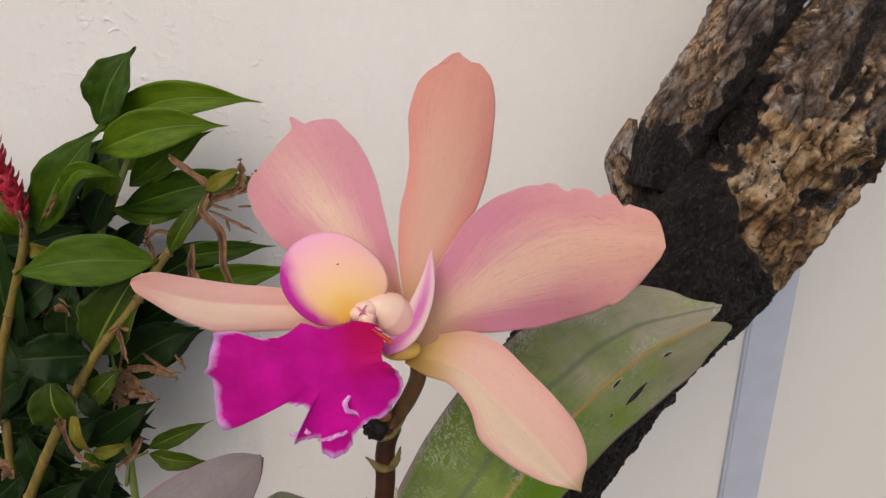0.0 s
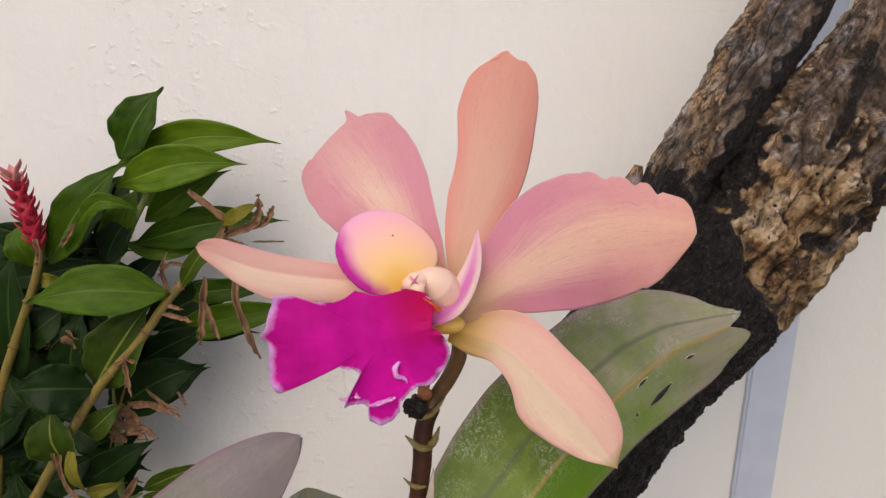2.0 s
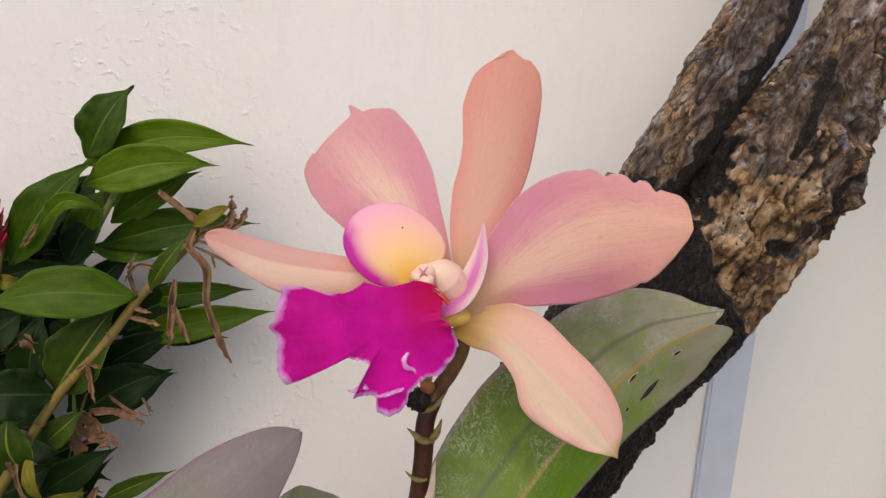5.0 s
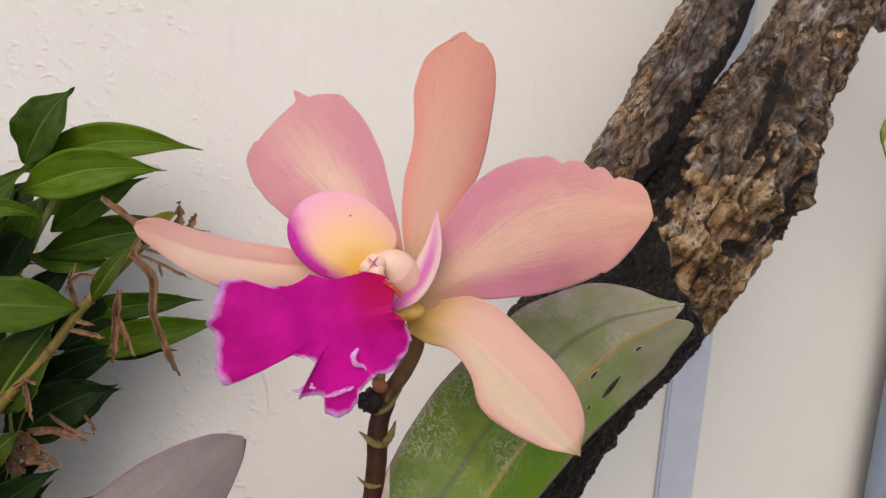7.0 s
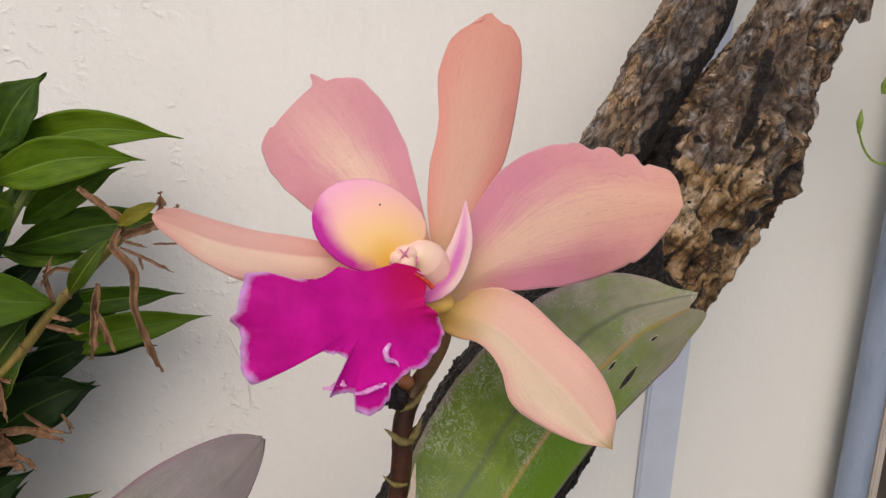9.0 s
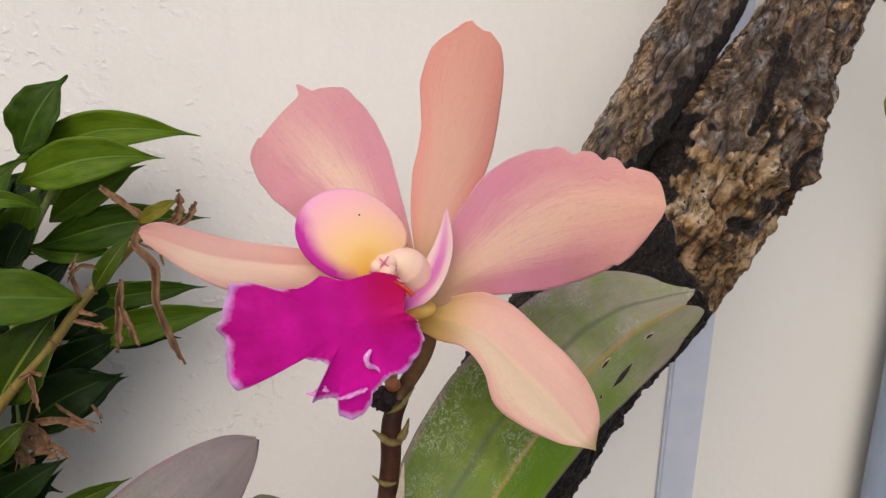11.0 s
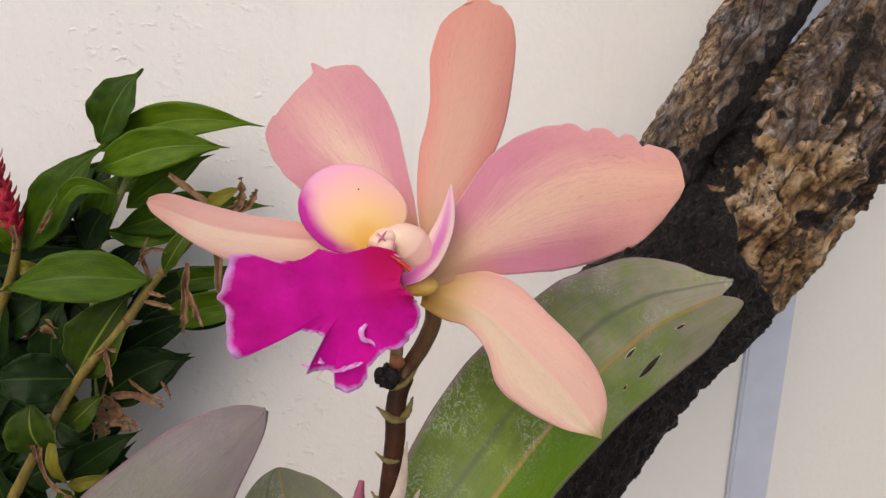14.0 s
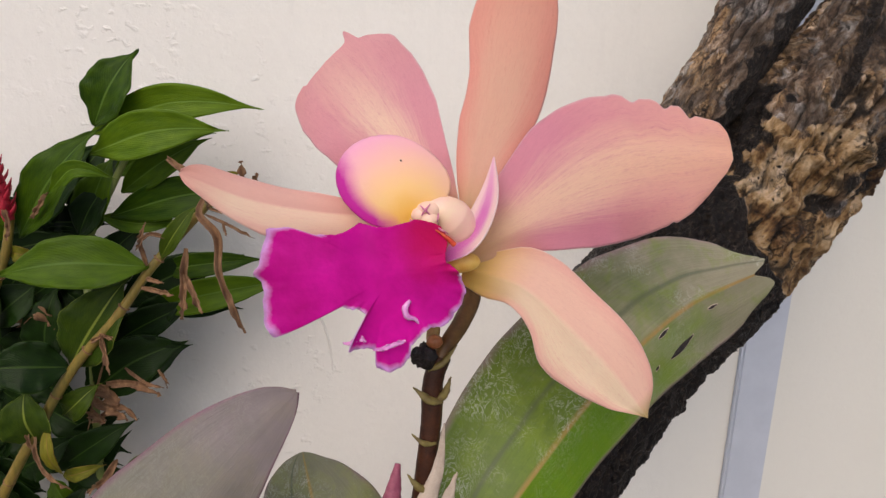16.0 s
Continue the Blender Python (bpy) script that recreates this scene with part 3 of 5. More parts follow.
def blade_mesh(name, mat, centre, wa, wb, facing=(0, 0, 1), cup=0.0, fold=0.0, wave=0.0, waves=5.0, jag=0.0, scale=MM, n=46, m=25, seed=0, power=1.5, notch=0.0, bites=(), tip=()):
    """A petal or leaf: a centre line, half widths on both sides (closer together towards the tip), transverse cup and fold, wavy margin."""
    rng = np.random.RandomState(seed)
    c = smooth_line(centre, 121)
    u = np.linspace(0, 1, n)
    v = 1 - (1 - u) ** 1.5
    st = 1 - (1 - np.linspace(0, 1, len(wa))) ** power
    c = np.array([np.interp(v, np.linspace(0, 1, 121), c[:, k]) for k in range(3)]).T
    t = unit(np.gradient(c, axis=0))
    side = unit(np.cross(np.asarray(facing, float), t))
    nrm = np.cross(t, side)
    a, b = np.interp(v, st, wa), np.interp(v, st, wb)
    for w in (a, b):
        w[1:-1] = (w[:-2] + 2 * w[1:-1] + w[2:]) / 4
    worn = np.clip((v - 0.5) / 0.2, 0.06, 1.0)
    few = np.linspace(0, n, 17)
    ja, jb = np.interp(np.arange(n), few, rng.uniform(-1, 1, 17)) * worn, np.interp(np.arange(n), few, rng.uniform(-1, 1, 17)) * worn
    for which, at, depth, width in bites:
        (a, b)[which][:] -= depth * np.clip(1 - np.abs(v - at) / width, 0, 1) ** 0.8
    ph = rng.uniform(0, 6.28, 4)
    verts, uvs = [], []
    top = max(a.max(), b.max())
    for i in range(n):
        for j in range(m):
            q = 2 * j / (m - 1) - 1
            w = (a[i] + jag * ja[i]) if q < 0 else (b[i] + jag * jb[i])
            x = q * w
            lift = -cup * (x / top) ** 2 * top + fold * abs(x)
            lift += wave * abs(q) ** 2.2 * (math.sin(v[i] * waves * 6.28 + ph[0 if q < 0 else 1]) + 0.5 * math.sin(v[i] * waves * 14.1 + ph[2 if q < 0 else 3]))
            lift += 0.15 * wave * math.sin(q * 9 + v[i] * 7 + ph[0])
            back = notch * max(0.0, (v[i] - 0.86) / 0.14) * max(0.0, 1 - abs(q) / 0.45) if notch else 0.0
            if tip:
                back -= np.interp(q, [k[0] for k in tip], [k[1] for k in tip]) * max(0.0, (v[i] - 0.84) / 0.16) ** 2
            p = c[i] + side[i] * x + nrm[i] * lift - t[i] * back
            verts.append(p * scale)
            uvs.append((j / (m - 1), v[i]))
    return mesh_of(name, verts, grid_faces(n, m), mat, uvs)


def polar_mesh(name, mat, centre, radii, lift, rings=22, spokes=144, scale=MM, joined=(0, 0), jag=0.0):
    """A rounded lobe about a centre, its outline given by radii at even angles; lift(x, y, r, a) is its height."""
    verts, uvs = [tuple((np.asarray(centre) + (0, 0, lift(0, 0, 0, 0))) * scale)], [(0.5, 0.5)]
    ext = np.array(list(radii) + [radii[0]], float)
    ang = np.linspace(0, 2 * math.pi, len(ext))
    rmax = max(radii)
    rims = [0.0]
    for i in range(1, rings + 1):
        r = (i / rings) ** 0.85
        for j in range(spokes):
            a = 2 * math.pi * j / spokes
            k = a / (2 * math.pi) * len(radii)
            k0, f = int(k), k - int(k)
            f = f * f * (3 - 2 * f)
            rad = ext[k0] * (1 - f) + ext[k0 + 1] * f
            if jag and not joined[0] < math.degrees(a) < joined[1]:
                rad += jag * r**6 * (noise.noise(Vector((14 * math.cos(a), 14 * math.sin(a), 1.0))) + noise.noise(Vector((37 * math.cos(a), 37 * math.sin(a), 5.0)))) * 1.4
            x, y = rad * r * math.cos(a), rad * r * math.sin(a)
            verts.append(tuple(np.array((centre[0] + x, centre[1] + y, centre[2] + lift(x, y, r, a))) * scale))
            uvs.append((0.5 + x / rmax / 2, 0.5 + y / rmax / 2))
            rims.append(min(r, 0.88) if joined[0] < math.degrees(a) < joined[1] else r)
    faces = [(0, 1 + j, 1 + (j + 1) % spokes) for j in range(spokes)]
    for i in range(rings - 1):
        for j in range(spokes):
            k = (j + 1) % spokes
            faces.append((1 + i * spokes + j, 1 + (i + 1) * spokes + j, 1 + (i + 1) * spokes + k, 1 + i * spokes + k))
    me = mesh_of(name, verts, faces, mat, uvs)
    me.attributes.new("rim", "FLOAT", "POINT").data.foreach_set("value", np.array(rims, dtype=np.float32))
    return me


def tube_mesh(name, mat, points, radii, scale=1.0, n=24, m=12, lumps=0.0, seed=0):
    c = smooth_line(points, n)
    r = np.interp(np.linspace(0, 1, n), np.linspace(0, 1, len(radii)), radii)
    t = unit(np.gradient(c, axis=0))
    ref = np.array((0.31, -0.9, 0.2))
    s = unit(np.cross(t, ref))
    q = np.cross(t, s)
    rng = np.random.RandomState(seed)
    verts = []
    for i in range(n):
        for j in range(m):
            a = 2 * math.pi * j / m
            rr = r[i] * (1 + lumps * rng.uniform(-1, 1))
            verts.append((c[i] + rr * (math.cos(a) * s[i] + math.sin(a) * q[i])) * scale)
    faces = grid_faces(n, m, True)
    faces.append(tuple(range(m - 1, -1, -1)))
    faces.append(tuple((n - 1) * m + j for j in range(m)))
    return mesh_of(name, verts, faces, mat)


def ball_mesh(name, mat, centre, size, scale=MM, n=14, m=20, lumps=0.0, seed=0):
    rng = np.random.RandomState(seed)
    verts = [(0, 0, 1)]
    for i in range(1, n):
        for j in range(m):
            a, b = math.pi * i / n, 2 * math.pi * j / m
            k = 1 + lumps * rng.uniform(-1, 1)
            verts.append((k * math.sin(a) * math.cos(b), k * math.sin(a) * math.sin(b), k * math.cos(a)))
    verts.append((0, 0, -1))
    faces = [(0, 1 + j, 1 + (j + 1) % m) for j in range(m)]
    faces += [tuple(1 + v for v in reversed(f)) for f in grid_faces(n - 1, m, True)]
    last, base = len(verts) - 1, 1 + (n - 2) * m
    faces += [(last, base + (j + 1) % m, base + j) for j in range(m)]
    v = (np.array(verts) * np.array(size) + np.array(centre)) * scale
    return mesh_of(name, v, faces, mat)


def box_mesh(name, mat, lo, hi, bevel=0.0):
    bm = bmesh.new()
    bmesh.ops.create_cube(bm, size=1.0)
    for v in bm.verts:
        v.co = [(lo[k] + hi[k]) / 2 + v.co[k] * (hi[k] - lo[k]) for k in range(3)]
    if bevel:
        bmesh.ops.bevel(bm, geom=list(bm.edges), offset=bevel, segments=3, affect="EDGES")
    me = bpy.data.meshes.new(name)
    bm.to_mesh(me)
    bm.free()
    me.materials.append(mat)
    return me


# ---- the setting ----
tagged(new("ground", box_mesh("ground", GROUND_BOUNCE, (-150, -150, -0.3), (150, 150, 0.0))), "unseen ground, pale to bounce light upward", "ground", kind="structure")
tagged(new("wall_north", box_mesh("wall_north", WALL, (-8.0, 0.81, -0.1), (8.0, 1.01, 3.2))), "rough cream-white painted plaster garden wall", "wall", kind="structure")
# added wall out of view; blocks part of the sky on the left
tagged(new("sky_block_wall", box_mesh("sky_block_wall", WALL, (-1.75, -3.0, -0.1), (-1.55, 0.809, 1.5))), "unseen side wall added to cut skylight from the left", "wall", kind="structure")
tagged(new("trim", box_mesh("trim", BAND, (0.437, 0.800, 0.0), (0.494, 0.812, 3.1), 0.003)), "narrow blue-grey painted vertical band on wall", "trim", kind="structure")
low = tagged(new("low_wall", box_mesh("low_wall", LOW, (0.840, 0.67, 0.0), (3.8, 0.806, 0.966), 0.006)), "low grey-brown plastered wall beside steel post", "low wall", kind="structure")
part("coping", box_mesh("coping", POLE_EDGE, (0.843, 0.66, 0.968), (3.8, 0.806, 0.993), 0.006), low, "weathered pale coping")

post = tagged(new("steel_post"), "blue-grey painted steel post standing against the wall", "post")
post.location = (0.752, 0.765, 0.0)
part("tube", tube_mesh("tube", POLE, [(0.022, 0, 0.0), (0.022, 0, 1.4), (0.022, 0, 2.9)], (0.021, 0.021, 0.021), n=8, m=28), post)
part("edge_strip", box_mesh("edge_strip", POLE_EDGE, (0.046, -0.012, 0.0), (0.060, 0.028, 2.9), 0.002), post, "pale strip along the post")

tagged(new("paint_drip", tube_mesh("paint_drip", WALL, [(-0.133, 0.810, 0.998), (-0.118, 0.809, 0.968), (-0.108, 0.809, 0.935), (-0.104, 0.810, 0.899)], (0.0008, 0.0016, 0.0015, 0.0006), n=20, m=8)), "thin raised white paint drip on wall", "paint drip")


# ---- the leaning tree ----
def bark_tube(name, axis, radii, seed, rows, cols, dense=0.0):
    """A limb with furrowed, flaking bark; the rows lie closer together above the height dense."""
    c = smooth_line(axis, 3000)
    knots = np.r_[0, np.cumsum(np.linalg.norm(np.diff(np.array(axis), axis=0), axis=1))]
    r = np.interp(np.linspace(0, 1, 3000), knots / knots[-1], radii)
    length = np.r_[0, np.cumsum(np.linalg.norm(np.diff(c, axis=0), axis=1))]
    weight = np.where((c[:, 2] > dense) & (c[:, 2] < 1.50), 1.0, 0.12)
    run = np.cumsum(weight)
    pick = np.searchsorted(run, np.linspace(run[0], run[-1], rows)).clip(0, 2999)
    t = unit(np.gradient(c, axis=0))[pick]
    c, r, length = c[pick], r[pick], length[pick]
    front = unit(np.array((0.0, -1.0, 0.0)) - t * (t @ np.array((0.0, -1.0, 0.0)))[:, None])
    side = np.cross(front, t)
    verts, char_shade, pale, grain, cleft, tone = [], [], [], [], [], []
    for i in range(rows):
        z = length[i]
        for j in range(cols):
            a = 2 * math.pi * j / cols
            ca, sa = math.cos(a), math.sin(a)
            e = r[i] / 0.045
            q = Vector((ca * e + seed * 3, sa * e, 0.0))
            big = noise.noise(Vector((ca * 0.9 + seed * 3, sa * 0.9, z * 9)))
            knob = noise.noise(Vector((q.x * 2.6, q.y * 2.6, z * 26)))
            wx = 0.5 * noise.noise(Vector((q.x * 3 + 7, q.y * 3, z * 30)))
            wy = 0.5 * noise.noise(Vector((q.x * 3, q.y * 3 + 5, z * 30 + 3)))
            near, seeds = noise.voronoi(Vector((q.x * 1.8 + 1.1 * wx, q.y * 1.8 + 1.1 * wy, z * 10 + 0.9 * wx + seed)))
            split = 1 - min(1.0, (near[1] - near[0]) / 0.16)
            plate = noise.noise(seeds[0] * 5.3)
            near2, seeds2 = noise.voronoi(Vector((q.x * 5.2 + wx, q.y * 5.2 + wy, z * 52 + wy + seed)))
            split2 = 1 - min(1.0, (near2[1] - near2[0]) / 0.22)
            plate2 = noise.noise(seeds2[0] * 3.7)
            strand = noise.noise(Vector((q.x * 7 + 2 * wx, q.y * 7 + 2 * wy, z * 9)))
            ridge, amp, fr = 0.0, 0.5, 1.0
            for _ in range(4):
                ridge += amp * (1 - 3.2 * abs(noise.noise(Vector((q.x * 3.2 * fr + wx, q.y * 3.2 * fr + wy, z * 12 * fr + seed)))))
                amp, fr = amp * 0.55, fr * 2.1
            chip = noise.noise(Vector((q.x * 5 + wx, q.y * 5, z * 36 + wy)))
            furrow = 1 - min(1.0, abs(noise.noise(Vector((q.x * 2.0 + wx, q.y * 2.0 + wy, z * 6)))) / 0.09)
            grit = noise.fractal(Vector((q.x * 8, q.y * 8, z * 95 + seed)), 0.6, 2.3, 5)
            flake = noise.noise(Vector((q.x * 6 + wy, q.y * 6, z * 60)))
            p0 = c[i] + r[i] * (ca * front[i] + sa * side[i])
            dx, dz = (p0[0] - PATCH[0]) * 1000, (p0[2] - PATCH[1]) * 1000
            al, la = dx * 0.6 + dz * 0.8, dx * 0.8 - dz * 0.6
            wob = 9 * noise.noise(Vector(p0) * 45) + 7 * noise.noise(Vector(p0) * 130)
            edge = -40 + (-50 - al) * 0.95 + 2.4 * max(0.0, -78 - al)
            low_end = max(0.0, min(1.0, 0.5 + (-100 - al + wob) / 10))
            if name == "trunk":
                black = max(0.0, min(1.0, 0.5 + (edge - la + 0.7 * wob) / 7)) * max(0.0, min(1.0, (-24 - al + wob) / 9))
                black = max(black, low_end)
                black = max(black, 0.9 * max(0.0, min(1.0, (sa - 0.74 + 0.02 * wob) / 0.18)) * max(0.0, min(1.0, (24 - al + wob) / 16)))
                wood = max(0.0, min(1.0, 0.5 + (la - edge - wob) / 9)) * max(0.0, min(1.0, 0.5 + (6 + 0.35 * (la + 10) - al + 1.6 * wob) / 12)) * (1 - low_end) * (1.0 if ca > -0.2 else 0.0)
                rim = max(0.0, 1 - abs(la - 27 + 0.5 * wob) / 13) * max(0.0, min(1.0, (al + 38 + wob) / 14)) * max(0.0, min(1.0, (62 - al) / 20))
                wood *= 1 - min(1.0, 1.6 * rim)
                black = max(black, min(0.62, rim * (0.75 + 0.9 * flake)))
            else:
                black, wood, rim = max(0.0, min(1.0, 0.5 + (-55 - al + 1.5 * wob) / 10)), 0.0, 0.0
                # right flank of the limb blackened by facing: crevice shade joined to char
                flank_shade = max(0.0, min(1.0, (-sa - 0.10 + 0.04 * wob) / 0.35)) * 0.85 if ca > -0.6 else 0.0
                black = {"limb": max(black, flank_shade), "fork_filler": 1.0}.get(name, 0.0)
            rough = 1 - 0.75 * black
            k2 = 1.02 + 0.19 * big + 0.09 * rough * knob + rough * (0.055 * ridge - 0.10 * furrow + 0.05 * flake + 0.05 * chip + 0.09 * plate - 0.06 * split + 0.05 * plate2 - 0.03 * split2 + 0.012 * strand) + 0.060 * grit
            low = max(0.0, min(1.0, (-12 - al) / 12))
            fibre = noise.noise(Vector((q.x * 12 + wx, q.y * 12 + wy, z * 17)))
            k2 += wood * (0.055 * fibre - 0.045 + (1 - low) * (0.10 * max(-0.6, min(0.6, 2.5 * chip))) - 0.07 * max(0.0, flake - 0.1))
            k2 -= 0.07 * rim
            u = max(0.0, min(1.0, (al - 26) / 66))
            streak = 1 - math.hypot((al - 26 - 66 * u) * 0.5, la + 20 + 10 * u) / (4.5 + 0.35 * wob)
            if name == "trunk" and ca > 0 and streak > 0:
                black = max(black, min(1.0, 3 * streak) * 0.58)
                k2 -= 0.06 * min(1.0, 2 * streak)
            mark = 0.0
            if name == "trunk" and ca > 0:
                a2, l2 = al + 0.5 * wob, la + 0.4 * wob
                for ka, kl, wa, wl, lift in KNOBS:
                    g = math.exp(-(((a2 - ka) / wa) ** 2) - ((l2 - kl) / wl) ** 2)
                    k2 += lift * g
                    if lift > 0:
                        wood, mark, split, furrow = max(wood, min(1.0, 2 * g)), mark + 0.7 * g, split * (1 - g), furrow * (1 - g)
                    else:
                        black = max(black, min(0.60, 1.3 * g * (0.7 + 1.2 * abs(flake))))
            verts.append(c[i] + r[i] * k2 * (ca * front[i] + sa * side[i]))
            char_shade.append(black)
            pale.append(wood)
            grain.append((q.x * 6 + wx, q.y * 6 + wy, z * 72))
            cleft.append(max(0.62 * split, 0.30 * split2, furrow, min(0.8, max(0.0, -2.2 * grit - 0.5))) * (1 - black))
            tone.append(0.5 + 0.55 * plate + 0.4 * plate2 + mark)
    faces = grid_faces(rows, cols, True)
    faces.append(tuple(range(cols - 1, -1, -1)))
    faces.append(tuple((rows - 1) * cols + j for j in range(cols)))
    me = mesh_of(name, verts, faces, BARK)
    for key, data in (("char_shade", char_shade), ("pale", pale), ("cleft", cleft), ("tone", tone)):
        me.attributes.new(key, "FLOAT", "POINT").data.foreach_set("value", np.array(data, dtype=np.float32))
    me.attributes.new("grain", "FLOAT_VECTOR", "POINT").data.foreach_set("vector", np.array(grain, dtype=np.float32).ravel())
    return me


def carried_over(scale):
    """A turn and growth of a whole plant about the viewpoint from which it was laid out."""
    turn = Matrix(((0.99919, 0.03955, -0.00684), (-0.0393, 0.99866, 0.03361), (0.00816, -0.03331, 0.99941))).to_4x4()
    return Matrix.Translation((-0.0445, -0.0233, 1.2718)) @ turn @ Matrix.Scale(scale, 4) @ Matrix.Translation((0.0347, 0.0195, -1.2625))


tree = tagged(new("leaning_tree"), "leaning forked old tree trunk with charred, rotting bark", "tree trunk")
tree.matrix_world = carried_over(1.27)
PATCH = (0.232, 1.234)
# pale knobs (raised) and rotten hollows (sunk): place along and across the trunk, half sizes, height
KNOBS = ((-16, -6, 8, 12, 0.16), (8, 7, 6, 12, 0.12), (-31, 16, 6, 13, -0.15), (8, 37, 20, 6, -0.20), (-72, -16, 7, 3, -0.14))
TRUNK_AXIS = [(-0.270, 0.340, -0.020), (-0.200, 0.350, 0.500), (-0.120, 0.370, 0.840), (0.003, 0.390, 0.942), (0.035, 0.400, 0.993), (0.074, 0.410, 1.055), (0.118, 0.425, 1.111), (0.171, 0.440, 1.157), (0.216, 0.450, 1.195), (0.240, 0.456, 1.234), (0.258, 0.460, 1.264), (0.283, 0.465, 1.316), (0.309, 0.470, 1.364), (0.332, 0.475, 1.405), (0.385, 0.480, 1.470), (0.420, 0.490, 1.700)]
TRUNK_R = (0.07, 0.062, 0.056, 0.052, 0.052, 0.053, 0.056, 0.055, 0.05, 0.0529, 0.051, 0.0346, 0.0326, 0.0312, 0.0317, 0.029)
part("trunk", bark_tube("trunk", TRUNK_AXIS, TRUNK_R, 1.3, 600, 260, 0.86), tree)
LIMB_AXIS = [(0.138, 0.455, 1.196), (0.151, 0.462, 1.240), (0.177, 0.468, 1.278), (0.198, 0.473, 1.313), (0.222, 0.476, 1.354), (0.242, 0.482, 1.397), (0.275, 0.495, 1.45), (0.31, 0.5, 1.68)]
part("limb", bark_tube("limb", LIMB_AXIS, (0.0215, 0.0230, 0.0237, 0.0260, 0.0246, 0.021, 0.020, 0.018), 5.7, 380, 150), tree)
# filler bark added behind the fork, all black to stand for crevice shade
part("fork_filler", bark_tube("fork_filler", [(0.157, 0.468, 1.191), (0.19, 0.478, 1.233), (0.215, 0.486, 1.265), (0.234, 0.492, 1.292), (0.246, 0.496, 1.309)], (0.020, 0.020, 0.017, 0.012, 0.004), 8.3, 160, 70), tree, "added black filler wood, crevice shade in its colour")
part("broken_stub", bark_tube("broken_stub", [(0.363, 0.500, 1.411), (0.383, 0.500, 1.389), (0.391, 0.500, 1.370)], (0.014, 0.011, 0.004), 3.1, 60, 50), tree, "short splintered branch stub")
part("broken_stub", bark_tube("broken_stub", [(0.131, 0.470, 1.187), (0.119, 0.470, 1.216), (0.124, 0.470, 1.243)], (0.015, 0.012, 0.003), 9.1, 70, 60), tree, "short splintered branch stub")


# ---- the orchid: built in its own axes, millimetres, x across, y up, z to the viewer ----
orchid = tagged(new("orchid_plant"), "orchid in bloom, peach-pink petals, magenta frilled lip", "orchid")
ox, oy, oz = Vector((0.9986, -0.0379, 0.0359)), Vector((-0.0287, 0.1752, 0.9841)), Vector((-0.0436, -0.9838, 0.1739))
orchid.matrix_world = Matrix.Translation((-0.0119, 0.2160, 1.2039)) @ Matrix((ox, oy, oz)).transposed().to_4x4()

part("dorsal_sepal", blade_mesh("dorsal_sepal", DORSAL, [(0, 0, 0), (2.9, 24.1, -2.3), (9.2, 48.1, -4.5), (14.9, 72.2, -5.0), (20.6, 93.4, -2.0)],
     (0, 5.8, 9.3, 12.2, 15.0, 17.1, 17.9, 17.7, 16.8, 15.9, 14.6, 12.8, 11.0, 8.6), (2.1, 4.0, 6.5, 8.7, 10.4, 10.2, 10.7, 12.5, 14.5, 14.3, 13.6, 11.0, 7.6, 4.6),
     cup=0.28, fold=0.04, wave=0.5, waves=2.0, n=70, m=41, seed=2, tip=((-1, -1.5), (-0.7, 0.4), (-0.35, 0.1), (0.0, 1.3), (0.4, 2.4), (0.8, 1.4), (1, -1.5))), orchid, "upright peach-orange sepal", 0.25 * MM)
part("petal", blade_mesh("petal", PETAL_ROSE, [(-2.0, 4.1, 0), (-13.0, 19.6, -3), (-25.2, 35.4, -8), (-37.8, 50.9, -14), (-50.2, 65.2, -20)],
     (0.5, 4.5, 8.6, 12.4, 16.2, 19.9, 22.2, 24.0, 24.6, 24.8, 24.2, 23.2, 22.0, 20.5), (3.6, 8.5, 13.2, 15.8, 18.4, 20.8, 22.4, 23.6, 23.9, 23.5, 22.6, 21.2, 19.4, 17.2),
     cup=0.18, fold=0.07, wave=0.9, waves=2.4, jag=0.4, n=70, m=71, seed=4, tip=((-1, -3.6), (-0.85, -1.4), (-0.70, -0.5), (-0.66, 0.3), (-0.60, 5.2), (-0.56, 5.6), (-0.48, 1.8), (-0.40, 1.2), (0.0, 0.6), (0.45, -0.4), (0.7, -1.4), (0.74, -0.6), (1, -1.6))), orchid, "pink petal with cream middle and notched tip", 0.25 * MM)
part("petal", blade_mesh("petal", PETAL, [(-1.5, -6.0, 0), (21.8, 10.3, 0), (43.2, 22.1, 2), (65.2, 28.6, 4.5), (88.2, 29.4, 6)],
     (3.0, 7.5, 12.9, 18.3, 23.1, 25.2, 26.3, 25.5, 24.2, 22.9, 20.0, 16.6, 13.6, 10.0), (1.6, 10.6, 15.0, 19.7, 24.6, 26.5, 26.2, 23.8, 19.6, 16.6, 13.2, 11.8, 10.6, 9.0),
     cup=0.20, fold=0.0, wave=0.9, waves=2.3, jag=0.3, n=120, m=41, seed=7, tip=((-1, -5.0), (-0.6, -0.5), (-0.2, 1.2), (0.3, 0.6), (0.8, -0.8), (1, -2.0)),
     bites=((1, 0.715, 2.2, 0.022), (1, 0.67, -0.6, 0.02), (1, 0.80, 2.2, 0.018), (1, 0.765, -0.6, 0.015), (1, 0.872, 2.0, 0.018), (1, 0.84, -0.7, 0.014), (0, 0.80, 0.7, 0.02))), orchid, "pink petal with cream middle and ragged tip", 0.25 * MM)
